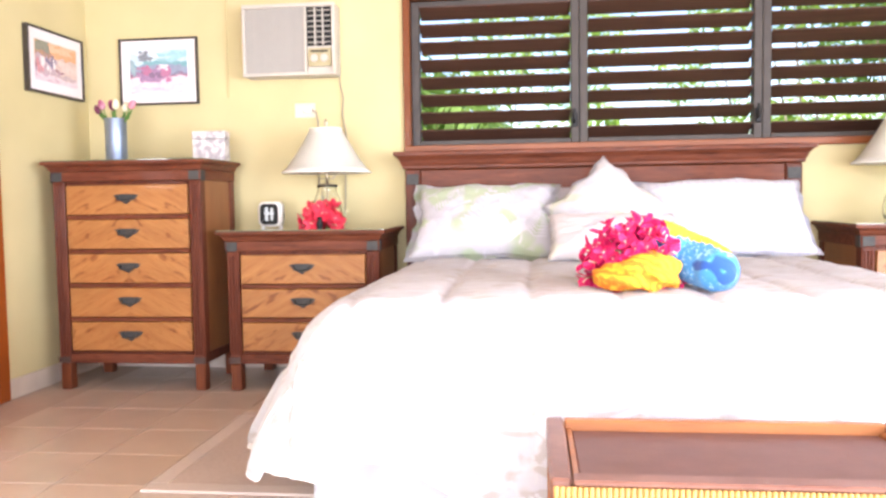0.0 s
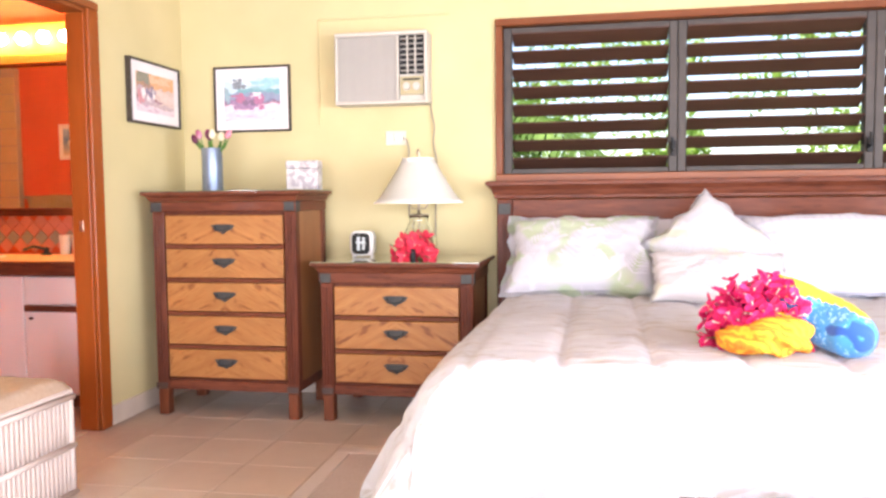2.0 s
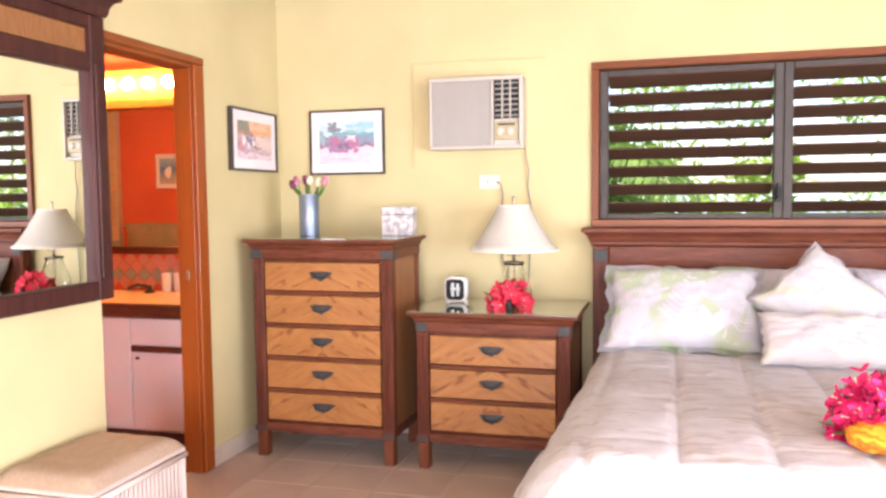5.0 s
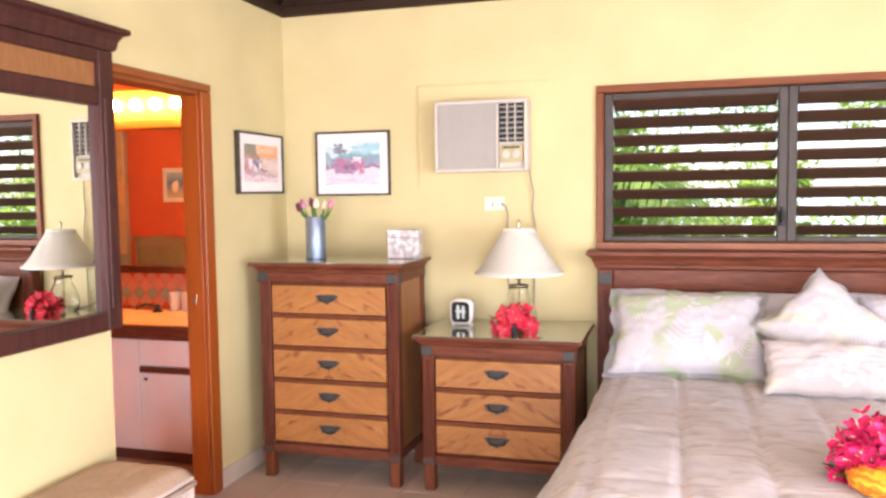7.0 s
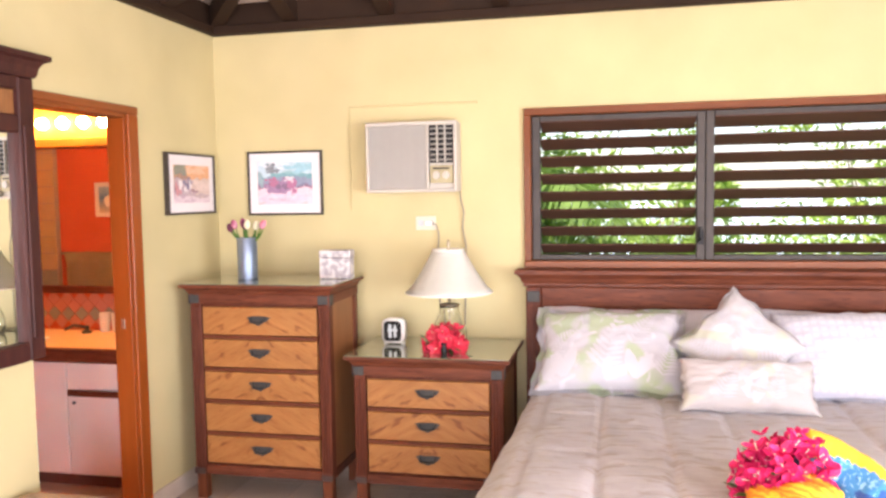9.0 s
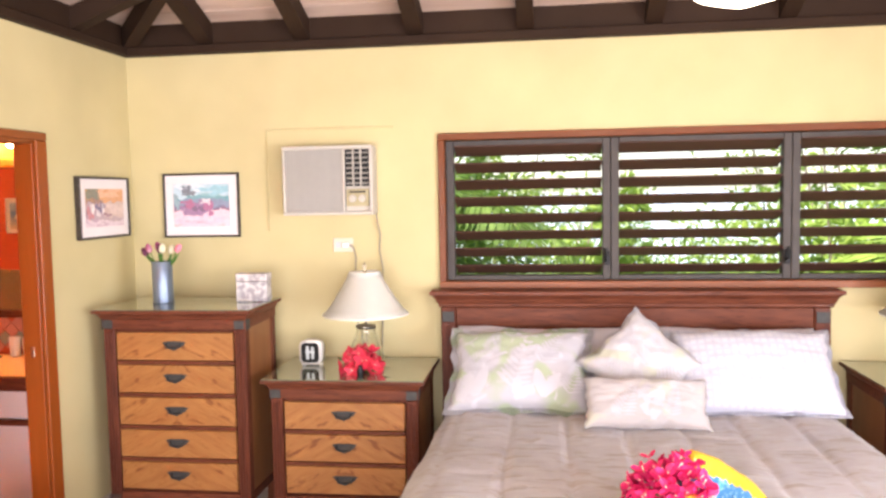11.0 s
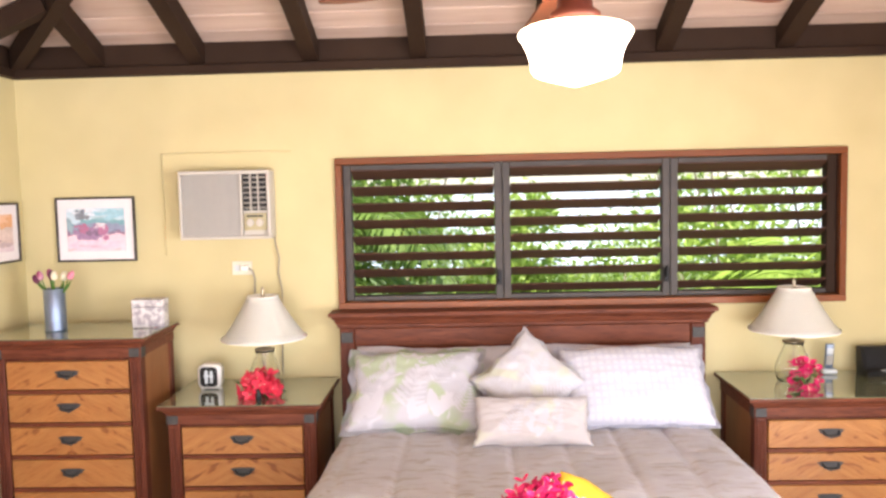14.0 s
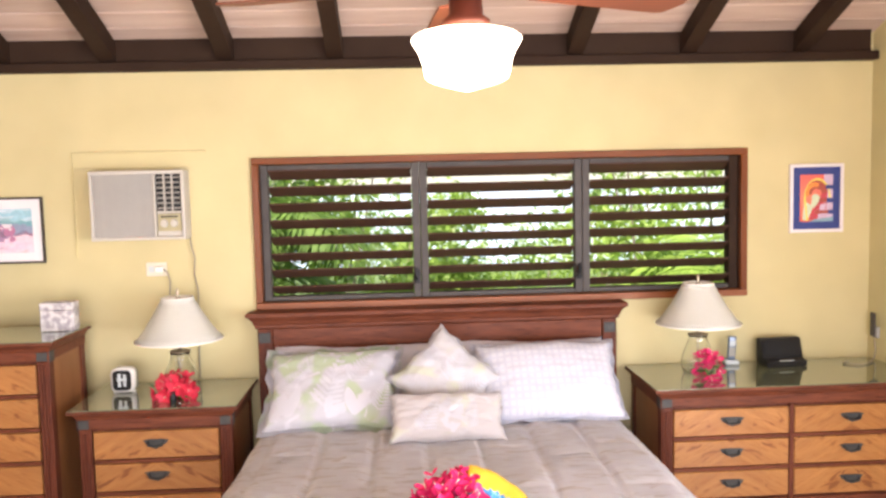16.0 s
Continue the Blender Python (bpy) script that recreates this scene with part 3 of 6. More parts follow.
tagged(part("ceiling", bm, M_DECK), "sloping ceiling of whitewashed boards between dark rafters", "ceiling", kind="structure")

# wall plates and the dark boards above them
bm = bmesh.new()
box(bm, 0.001, XR - 0.001, YB - 0.07, YB - 0.001, CEIL, CEIL + 0.05, 0.004)
box(bm, 0.001, XR - 0.03, YB - 0.03, YB - 0.004, CEIL + 0.05, CEIL + 0.19)
tagged(part("wall_plate", bm, M_BEAM), "dark stained timber plate along the wall top", "beam", kind="structure")
bm = bmesh.new()
box(bm, XL + 0.001, 0.05, YF, YB - 0.071, CEIL, CEIL + 0.05, 0.004)
box(bm, XL + 0.004, 0.02, YF, YB - 0.071, CEIL + 0.05, CEIL + 0.19)
tagged(part("wall_plate", bm, M_BEAM), "dark stained timber plate along the wall top", "beam", kind="structure")

RAFT = (0.52, 1.11, 1.775, 2.40, 3.10, 3.80, 4.475, 5.16)
RB = DECK - 0.125
for x in RAFT:
    d = min(YB - RIDGE_Y, x - XL - 0.02)
    bm = bar(bmesh.new(), (x, YB - 0.02, RB + 0.01), (x, YB - d, RB + SL * d), 0.092, 0.105)
    tagged(part("rafter", bm, M_BEAM), "dark stained timber rafter", "rafter", "rafters", "structure")
for y in (4.45, 3.80, 3.15, 2.5, 1.85, 1.2):
    d = min(YB - y, RX) - 0.02
    bm = bar(bmesh.new(), (XL + 0.02, y, RB + 0.01), (XL + d, y, RB + SL * d), 0.092, 0.105)
    tagged(part("rafter", bm, M_BEAM), "dark stained timber rafter", "rafter", "rafters", "structure")
bm = bar(bmesh.new(), (XL + 0.03, YB - 0.03, RB - 0.01), (XL + RX, RIDGE_Y, RB + SL * RX - 0.02), 0.075, 0.12)
tagged(part("hip_rafter", bm, M_BEAM), "dark stained hip rafter rising from the corner", "rafter", kind="structure")
bm = bar(bmesh.new(), (XL + RX, RIDGE_Y, RB + SL * RX - 0.05), (XR, RIDGE_Y, RB + SL * RX - 0.05), 0.09, 0.16)
tagged(part("ridge_beam", bm, M_BEAM), "dark stained ridge beam", "beam", kind="structure")

# doorway casing
bm = bmesh.new()
box(bm, XL + 0.002, 0.022, DY1 - 0.015, 4.156, 0, DZ - 0.012, 0.005)
box(bm, XL - 0.10, XL + 0.001, DY1 - 0.022, DY1 - 0.001, 0, DZ - 0.03, 0.003)
box(bm, XL - 0.13, XL - 0.03, DY0 + 0.001, DY0 + 0.012, 0, DZ - 0.03, 0.003)
frame_ob = part("door_1", bm, M_TRIM)
tagged(frame_ob, "varnished orange-brown timber frame of an open bathroom doorway", "doorway", kind="structure")
bm = bmesh.new()
box(bm, XL + 0.002, 0.024, DY0 - 0.09, 4.156, DZ - 0.011, 2.12, 0.005)
box(bm, XL - 0.13, XL + 0.001, DY0 + 0.001, DY1 - 0.001, DZ - 0.029, DZ - 0.002, 0.003)
part("head", bm, M_TRIMY, frame_ob)
part("strike_plate", boxm(XL - 0.06, XL - 0.04, DY1 - 0.0245, DY1 - 0.0215, 1.0, 1.05, 0.001), M_BRASS, frame_ob, "small metal strike plate")

# window
win = thing("window_1", "wide three-panel louvred window in a varnished timber frame", "window", kind="structure")
T = 0.04
bm = bmesh.new()
box(bm, WX0, WX1, YB - 0.028, YB + 0.16, WZ1 - T, WZ1, 0.004)
part("frame_head", bm, M_TRIMX, win)
bm = bmesh.new()
box(bm, WX0, WX1, YB - 0.034, YB + 0.16, WZ0, WZ0 + T, 0.004)
part("window_sill", bm, M_SILL, win)
for x in (WX0, WX1 - T):
    part("frame_side", boxm(x, x + T, YB - 0.028, YB + 0.006, WZ0 + T, WZ1 - T, 0.004), M_WINT, win)
    # the reveal's shadow is put into its dark colour
    part("reveal", boxm(x, x + T, YB + 0.007, YB + 0.16, WZ0 + T, WZ1 - T), M_LOUV, win, "window reveal coloured dark as in shadow")
for k, (a, b) in enumerate(((WX0 + T, 2.868), (2.87, 3.848), (3.85, WX1 - T))):
    fr = bmesh.new()
    zb, zt = WZ0 + T + 0.002, WZ1 - T - 0.002
    for x0, x1 in ((a, a + 0.045),) + (((b - 0.045, b),) if k < 2 else ()):
        box(fr, x0, x1, YB + 0.03, YB + 0.10, zb, zt, 0.004)
    box(fr, a + 0.046, b - 0.046, YB + 0.03, YB + 0.10, zb, zb + 0.028, 0.003)
    box(fr, a + 0.046, b - 0.046, YB + 0.03, YB + 0.10, zt - 0.040, zt, 0.003)
    panel = part("louvre_panel", fr, M_WFRAME, win)
    # last stile gets the dark beam colour to stand for its shaded side
    if k == 2:
        part("end_stile", boxm(b - 0.055, b, YB + 0.022, YB + 0.10, zb, zt, 0.004), M_BEAM, panel, "end stile coloured dark as in shadow")
    me = None
    for i in range(9):
        zc = 2.037 - 0.0985 * i
        if me is None:
            sb = boxm(-(b - a) / 2 + 0.047, (b - a) / 2 - 0.047, -0.060, 0.060, -0.005, 0.005, 0.0035)
            s = part("slat", sb, M_LOUV, panel)
            me = s.data
        else:
            s = new("slat", me)
            s.parent = panel
        s.matrix_basis = pose((a + b) / 2, YB + 0.079, zc - 0.012, -27, 0, 0)
    if k < 2:
        hb = bmesh.new()
        box(hb, b - 0.038, b - 0.008, YB + 0.012, YB + 0.031, 1.36, 1.44, 0.004)
        tube(hb, [(b - 0.03, YB + 0.015, 1.385), (b - 0.03, YB - 0.015, 1.40), (b - 0.03, YB - 0.02, 1.46)], 0.008)
        part("operator_handle", hb, M_BLACK, panel, "dark louvre operator handle")

# ---- bathroom behind the doorway ----
BY = 4.985
bm = bmesh.new()
box(bm, -3.1, XL - 0.121, BY, BY + 0.2, 0, 2.6)
tagged(part("bathroom_wall_north", bm, M_CORAL), "coral painted bathroom wall", "wall", kind="structure")
bm = bmesh.new()
box(bm, -3.1, XL - 0.121, 3.10, 3.22, 0, 2.6)
tagged(part("bathroom_wall_south", bm, M_CORAL), "coral painted bathroom wall", "wall", kind="structure")
tagged(part("bathroom_wall_west", boxm(-3.2, -3.1, 3.10, BY + 0.2, 0, 2.6), M_CORAL), "coral painted bathroom wall", "wall", kind="structure")
tagged(part("bathroom_ceiling", boxm(-3.2, XL - 0.121, 3.10, BY, 2.42, 2.5), M_BATHCEIL), "bathroom ceiling tinted orange as by the bulbs", "ceiling", kind="structure")

van = thing("vanity_cabinet", "pale laminate bathroom vanity with dark wood edging", "cabinet", (0, 0, 0))
part("body", boxm(-1.9, XL - 0.135, 4.42, BY - 0.002, 0.08, 0.74, 0.003), M_VANITY, van)
part("plinth", boxm(-1.9, XL - 0.135, 4.47, BY - 0.002, 0.0, 0.079), M_BENCHT, van, "dark recessed plinth")
part("side_panel", boxm(-1.28 + 0.004, -0.668, 4.40, 4.419, 0.095, 0.735, 0.003), M_VANITY, van)
for x0, x1 in ((-0.662, XL - 0.14),):
    d = part("drawer_front", boxm(x0 + 0.004, x1 - 0.004, 4.40, 4.419, 0.585, 0.735, 0.003), M_VANITY, van)
    part("pull_rail", boxm(x0 + 0.01, x1 - 0.006, 4.385, 4.399, 0.545, 0.580, 0.004), M_WOODX, d, "dark wood pull rail")
    d = part("door", boxm(x0 + 0.004, x1 - 0.004, 4.40, 4.419, 0.095, 0.543, 0.003), M_VANITY, van)
    part("knob", lathem([(0.004, 0), (0.011, 0.004), (0.011, 0.012), (0.004, 0.016)], 10, (x0 + 0.05, 4.39, 0.50)), M_BLACK, d, "small dark knob")
ct = thing("countertop", "cream bathroom countertop tinted as by the bulbs, with a dark wood front edge", "countertop")
part("slab", boxm(-1.95, XL - 0.13, 4.402, BY - 0.002, 0.765, 0.822, 0.005), M_COUNTER, ct)
part("front_edge", boxm(-1.95, XL - 0.13, 4.375, 4.401, 0.742, 0.822, 0.006), M_WOODX, ct, "dark red-brown wooden edge")
bmr = thing("bathroom_mirror", "wide bathroom mirror with a dark wood bottom rail", "mirror")
part("glass", boxm(-1.9, XL - 0.14, 4.965, 4.972, 1.11, 1.985), M_MIRROR, bmr)
part("bottom_rail", boxm(-1.9, XL - 0.14, 4.945, 4.983, 1.06, 1.108, 0.004), M_WOODX, bmr)
lb = thing("vanity_light_bar", "vanity light bar with glowing round bulbs", "light")
part("back_plate", boxm(-1.75, XL - 0.2, 4.935, 4.983, 2.01, 2.24, 0.006), M_LBAR, lb)
part("lower_rail", boxm(-1.75, XL - 0.2, 4.90, 4.934, 1.99, 2.05, 0.004), M_LBAR, lb)
me = None
for i in range(9):
    if me is None:
        sb = lathem([(0.0, -0.036)] + [(0.036 * math.sin(a), -0.036 * math.cos(a)) for a in (0.5, 1.0, 1.4, 1.8, 2.2, 2.7)] + [(0.0, 0.036)], 16)
        s = part("bulb", sb, M_BULB, lb, "lit round bulb", True)
        me = s.data
    else:
        s = new("bulb", me)
        s.parent = lb
    s.matrix_basis = pose(-0.40 - 0.146 * i, 4.885, 2.138)
# zigzag of wall tiles over the counter
sp = thing("backsplash", "backsplash of coral tiles with a sea-green zigzag", "tiling", kind="structure")
tm = {}
for r in range(4):
    for c in range(17):
        mt = M_TILEG if r == 1 else M_TILEP
        if mt not in tm:
            tm[mt] = part("tile", boxm(-0.0335, 0.0335, -0.004, 0.004, -0.0335, 0.0335, 0.002), mt, sp).data
            ob = sp.children[-1]
        else:
            ob = new("tile", tm[mt])
            ob.parent = sp
        ob.matrix_basis = pose(-1.83 + 0.1 * c + 0.05 * (r % 2), 4.978, 0.875 + 0.05 * r, 0, 45, 0)
cup = lambda x, y, h, r: lathem([(r * 0.85, 0), (r, h), (r * 0.9, h), (r * 0.78, 0.006)], 16, (x, y, 0.823), True)
tagged(part("tumbler", cup(-0.775, 4.925, 0.12, 0.035), M_WHITE), "white tumbler on the bathroom counter", "cup")
tagged(part("tumbler", cup(-0.692, 4.93, 0.12, 0.035), M_WHITE), "white tumbler on the bathroom counter", "cup")
tap = thing("tap", "low dark metal basin tap", "tap", (-0.86, 4.86, 0.823))
part("body", lathem([(0.03, 0), (0.03, 0.01), (0.014, 0.015), (0.014, 0.045), (0.0, 0.05)], 14), M_BRACKET, tap)
part("spout", tube(bmesh.new(), [(0, 0, 0.035), (-0.05, -0.05, 0.055), (-0.08, -0.1, 0.035)], 0.009), M_BRACKET, tap)
tagged(part("soap_dish", lathem([(0.035, 0), (0.05, 0.012), (0.045, 0.012), (0.03, 0.005)], 18, (-0.98, 4.6, 0.823), True), M_WHITE), "white soap dish on the bathroom counter", "dish")
# what the bathroom mirror shows: tiled pier, chair back with towel, two prints
pier = part("tiled_pier", boxm(-2.86, -2.47, 3.221, 3.27, 0, 2.3), M_GROUT)
tagged(pier, "tan tiled shower pier", "pier", kind="structure")
tmesh = None
for r in range(15):
    for c in range(2):
        mt = M_TILEG if r in (6,) else M_TILET
        if r == 6 or tmesh is None:
            o = part("tile", boxm(-0.093, 0.093, -0.004, 0.004, -0.07, 0.07, 0.003), mt, pier)
            tmesh = tmesh or o.data
        else:
            o = new("tile", tmesh)
            o.parent = pier
        o.matrix_basis = pose(-2.762 + 0.195 * c, 3.273, 0.08 + 0.148 * r)
tw = bmesh.new()
g = [[tw.verts.new((-2.36 + 0.55 * i / 16, 3.30 + 0.006 * math.sin(i * 0.8) + (0.03 if j > 5 else 0), 0.55 + 0.11 * j - 0.015 * abs(i - 8) / 8 * (j == 6))) for i in range(17)] for j in range(7)]
for j in range(6):
    for i in range(16):
        tw.faces.new((g[j][i], g[j][i + 1], g[j + 1][i + 1], g[j + 1][i]))
bmesh.ops.solidify(tw, geom=tw.faces[:], thickness=0.025)
rack = thing("towel_rail", "tan towel over a bathroom towel rail", "towel rail")
part("towel", tw, M_TAN, rack, "thick tan towel", True)
part("rail", tube(bmesh.new(), [(-2.42, 3.29, 1.19), (-1.74, 3.29, 1.19)], 0.011), M_BRASS, rack)
for x in (-2.40, -1.76):
    part("bracket", tube(bmesh.new(), [(x, 3.221, 1.19), (x, 3.30, 1.19)], 0.009), M_BRASS, rack)


def picture(name, label, w, h, m, frame_m, fw, mat_w, art, mat_m=M_MATB, depth=0.022, shapes=()):
    """A framed picture, its back at y = 0 facing -y, centre at the origin."""
    t = thing(name, label, "picture")
    t.matrix_basis = m
    for x0, x1, z0, z1 in ((-w / 2, w / 2, h / 2 - fw, h / 2), (-w / 2, w / 2, -h / 2, -h / 2 + fw), (-w / 2, -w / 2 + fw, -h / 2 + fw, h / 2 - fw), (w / 2 - fw, w / 2, -h / 2 + fw, h / 2 - fw)):
        part("frame_rail", boxm(x0, x1, -depth, 0, z0, z1, 0.002), frame_m, t)
    iw, ih = w / 2 - fw, h / 2 - fw
    part("mat", boxm(-iw, iw, -depth + 0.011, -0.002, -ih, ih), mat_m, t)
    aw, ah = iw - mat_w, ih - mat_w
    a = part("print", boxm(-aw, aw, -depth + 0.008, -depth + 0.0105, -ah, ah), art, t)
    for i, (pts, mm) in enumerate(shapes):
        b2 = bmesh.new()
        prism(b2, [(x * aw, z * ah) for x, z in pts], -depth + 0.0075 - 0.0004 * i, -depth + 0.0079)
        part("painted_shape", b2, mm, a)
    return t


def flat(name, c, c2=None):
    return mat(name, c, 0.4, color2=c2 or tuple(min(1, v * 1.25) for v in c), scale=18, mixc=0.5)


P_SKY, P_HILL, P_SAND = (0.45, 0.60, 0.66), (0.16, 0.33, 0.36), (0.72, 0.48, 0.48)
ART_B = art_mat("beach_watercolour", [(0.0, (0.74, 0.5, 0.52)), (0.30, (0.72, 0.46, 0.47)), (0.40, (0.30, 0.16, 0.24)), (0.55, (0.14, 0.26, 0.36)), (0.68, (0.22, 0.42, 0.46)), (0.8, P_SKY)], 2, 6, 0.28)
ART_A = art_mat("street_watercolour", [(0.0, (0.60, 0.45, 0.52)), (0.2, (0.48, 0.33, 0.42)), (0.35, (0.24, 0.10, 0.13)), (0.5, (0.45, 0.38, 0.34)), (0.62, (0.55, 0.30, 0.13)), (0.85, (0.62, 0.34, 0.14))], 2, 7, 0.35)
ART_C = art_mat("abstract_print", [(0.0, (0.75, 0.16, 0.10)), (0.5, (0.80, 0.24, 0.16)), (1.0, (0.72, 0.14, 0.12))], 2, 4, 0.4)
ART_D = art_mat("small_blue_print", [(0.0, (0.6, 0.5, 0.4)), (0.35, (0.3, 0.35, 0.45)), (0.6, (0.12, 0.25, 0.5)), (1.0, (0.4, 0.55, 0.7))], 2, 5, 0.5)
S_REDP = flat("ink_red", (0.45, 0.06, 0.08))
S_NAVY, S_YEL, S_ORG, S_WHT = flat("ink_navy", (0.03, 0.05, 0.2)), flat("ink_yellow", (0.75, 0.6, 0.12)), flat("ink_orange", (0.75, 0.25, 0.06)), flat("ink_white", (0.75, 0.7, 0.68))
blob = lambda cx, cz, rx, rz, n=11, s=1: [(cx + rx * (1 + 0.22 * math.sin(3 * a + s)) * math.cos(a), cz + rz * (1 + 0.2 * math.cos(2 * a + s)) * math.sin(a)) for a in [2 * math.pi * i / n for i in range(n)]]
rect = lambda x0, x1, z0, z1: [(x0, z0), (x1, z0), (x1, z1), (x0, z1)]
INKS = {}


def ink(c):
    if c not in INKS:
        INKS[c] = mat("watercolour_ink", c, 0.45, color2=tuple(min(1, v * 1.3 + 0.02) for v in c), scale=45, mixc=0.6)
    return INKS[c]


def strokes(t, w, h, y, regions, seed):
    """Loose dabs of watercolour over a print, half-width w and half-height h; one mesh for each ink."""
    rng = random.Random(seed)
    pr = next(c for c in t.children if c.name.startswith("print"))
    b2 = bmesh.new()
    for k, (x0, x1, z0, z1, color, count, sx, sz) in enumerate(regions):
        for i in range(count):
            cx, cz = rng.uniform(x0, x1) * w, rng.uniform(z0, z1) * h
            rx, rz = sx * rng.uniform(0.5, 1.3) * w, sz * rng.uniform(0.5, 1.3) * h
            a0, n = rng.uniform(-0.4, 0.4), 9
            q = []
            for j in range(n):
                a = 2 * math.pi * j / n
                r = rng.uniform(0.7, 1.2)
                px, pz = rx * r * math.cos(a), rz * r * math.sin(a)
                q.append(b2.verts.new((min(w, max(-w, cx + px * math.cos(a0) - pz * math.sin(a0))), y - 0.00008 * k - 0.000002 * i, min(h, max(-h, cz + px * math.sin(a0) + pz * math.cos(a0))))))
            b2.faces.new(q[::-1]).material_index = k
    tagged(part("paint_layer", b2, ink(regions[0][4]), pr, "", False, [ink(r[4]) for r in regions[1:]]), kind="stuff")


pa = picture("framed_picture", "street scene watercolour in a thin dark frame with a white mat", 0.515, 0.345, pose(0.001, 4.656, 1.737, 0, 0, 90), M_FRAME, 0.012, 0.055, ART_A, depth=0.032)
strokes(pa, 0.1905, 0.1055, -0.0243, (
    (-.3, 1, .25, 1, (0.60, 0.31, 0.16), 34, .26, .16), (-.2, .9, .6, .95, (0.66, 0.40, 0.26), 12, .26, .10), (-1, -.45, .45, 1, (0.20, 0.20, 0.15), 22, .20, .14), (-1, -.3, .15, .4, (0.30, 0.17, 0.13), 16, .22, .06),
    (-.1, 1, -.6, .2, (0.52, 0.40, 0.36), 30, .24, .18), (.2, 1, -.3, .1, (0.58, 0.46, 0.42), 12, .20, .14), (-1, 0, -.6, .15, (0.40, 0.30, 0.34), 24, .14, .22),
    (-1, 1, -1, -.7, (0.58, 0.48, 0.52), 22, .30, .08), (-.3, .8, -.75, -.5, (0.42, 0.32, 0.34), 14, .18, .06),
    (-.95, -.6, -.5, .1, (0.50, 0.20, 0.22), 8, .06, .22), (-.5, -.1, -.45, .15, (0.17, 0.14, 0.22), 8, .07, .20), (-.75, .05, -.4, .15, (0.70, 0.66, 0.66), 8, .05, .24)), 31)
pb = picture("framed_picture", "beach watercolour in a thin dark frame with a white mat", 0.478, 0.384, pose(0.449, YB - 0.001, 1.738), M_FRAME, 0.012, 0.052, ART_B)
strokes(pb, 0.175, 0.128, -0.0143, (
    (-1, 1, .45, 1, (0.42, 0.54, 0.60), 30, .25, .12), (-.1, 1, .45, .85, (0.27, 0.47, 0.54), 16, .24, .09), (-1, .0, .7, 1, (0.55, 0.60, 0.65), 12, .2, .08),
    (-.4, 1, .2, .42, (0.15, 0.32, 0.36), 28, .24, .07), (-1, 1, -.1, .22, (0.22, 0.26, 0.36), 34, .18, .12),
    (-1, 1, -1, -.3, (0.68, 0.50, 0.56), 40, .34, .13), (-.9, .9, -.95, -.5, (0.64, 0.46, 0.55), 14, .30, .06), (-.6, .2, -.85, -.72, (0.50, 0.35, 0.43), 8, .18, .03),
    (-.75, .3, -.4, .15, (0.28, 0.17, 0.28), 44, .13, .14), (-.6, .3, -.3, .0, (0.17, 0.11, 0.18), 14, .09, .08), (-.7, -.25, -.2, .2, (0.36, 0.13, 0.22), 10, .10, .09), (.15, .4, -.4, .1, (0.36, 0.14, 0.24), 10, .08, .16), (-.1, .3, .05, .3, (0.60, 0.54, 0.58), 8, .08, .06),
    (-.65, -.25, .5, .9, (0.17, 0.19, 0.22), 20, .10, .07), (-1, -.8, -.1, .45, (0.24, 0.34, 0.38), 12, .08, .12)), 32)
S_BLUEG, S_LILAC, S_DULLG, S_OXB = flat("ink_grey_blue", (0.20, 0.34, 0.42)), flat("ink_lilac", (0.55, 0.42, 0.55)), flat("ink_dull_green", (0.50, 0.58, 0.42)), flat("ink_oxblood", (0.34, 0.07, 0.05))
arc = lambda cx, cz, rx, rz, w, a0, a1, n=14: [(cx + rx * math.cos(radians(a0 + (a1 - a0) * i / n)), cz + rz * math.sin(radians(a0 + (a1 - a0) * i / n))) for i in range(n + 1)] + [(cx + (rx - w) * math.cos(radians(a1 + (a0 - a1) * i / n)), cz + (rz - w) * math.sin(radians(a1 + (a0 - a1) * i / n))) for i in range(n + 1)]
picture("framed_picture", "abstract coral and navy print in a pale frame", 0.333, 0.415, pose(5.275, YB - 0.001, 1.812), M_MATB, 0.02, 0.045, ART_C, S_NAVY,
        shapes=((rect(.45, 1, -1, 1), S_LILAC), ([(-.75, -.1), (-.2, -.35), (-.55, -.95), (-.85, -.9)], S_DULLG), (arc(.05, .0, .82, .85, .10, -10, 190), S_YEL), ([(-.78, .02), (-.68, .02), (-.5, -.95), (-.62, -.95)], S_YEL),
                (blob(.0, -.15, .38, .3, 13, 2), S_DULLG), (arc(.0, .18, .68, .58, .36, 5, 185), S_OXB), (arc(-.12, .22, .55, .46, .2, 60, 200), S_ORG), ([(.3, .2), (.66, .25), (.6, -.3), (.5, -.95), (-.45, -.95), (-.3, -.55), (.1, -.2)], S_REDP), ([(.2, -.3), (.55, -.2), (.5, -.9), (.05, -.9)], S_LILAC),
                (rect(.55, 1, .38, .55), S_NAVY), (rect(.15, 1, -.18, -.02), S_OXB), (rect(.6, 1, -.2, .0), S_NAVY), (rect(-.1, .95, -.66, -.52), S_OXB), (rect(.7, 1, -.68, -.5), S_NAVY), ([(-.45, -1), (1, -1), (1, -.8), (-.1, -.9)], S_BLUEG)))
picture("framed_picture", "small blue print in a pale frame on the bathroom wall", 0.27, 0.30, pose(-1.955, 3.221, 1.66, 0, 0, 180), M_MATB, 0.018, 0.018, ART_D, shapes=((blob(.1, -.1, .35, .5), S_WHT),))
picture("framed_picture", "small print in a pale frame on the bathroom wall", 0.32, 0.40, pose(-1.62, 3.221, 2.02, 0, 0, 180), M_MATB, 0.02, 0.03, ART_A)

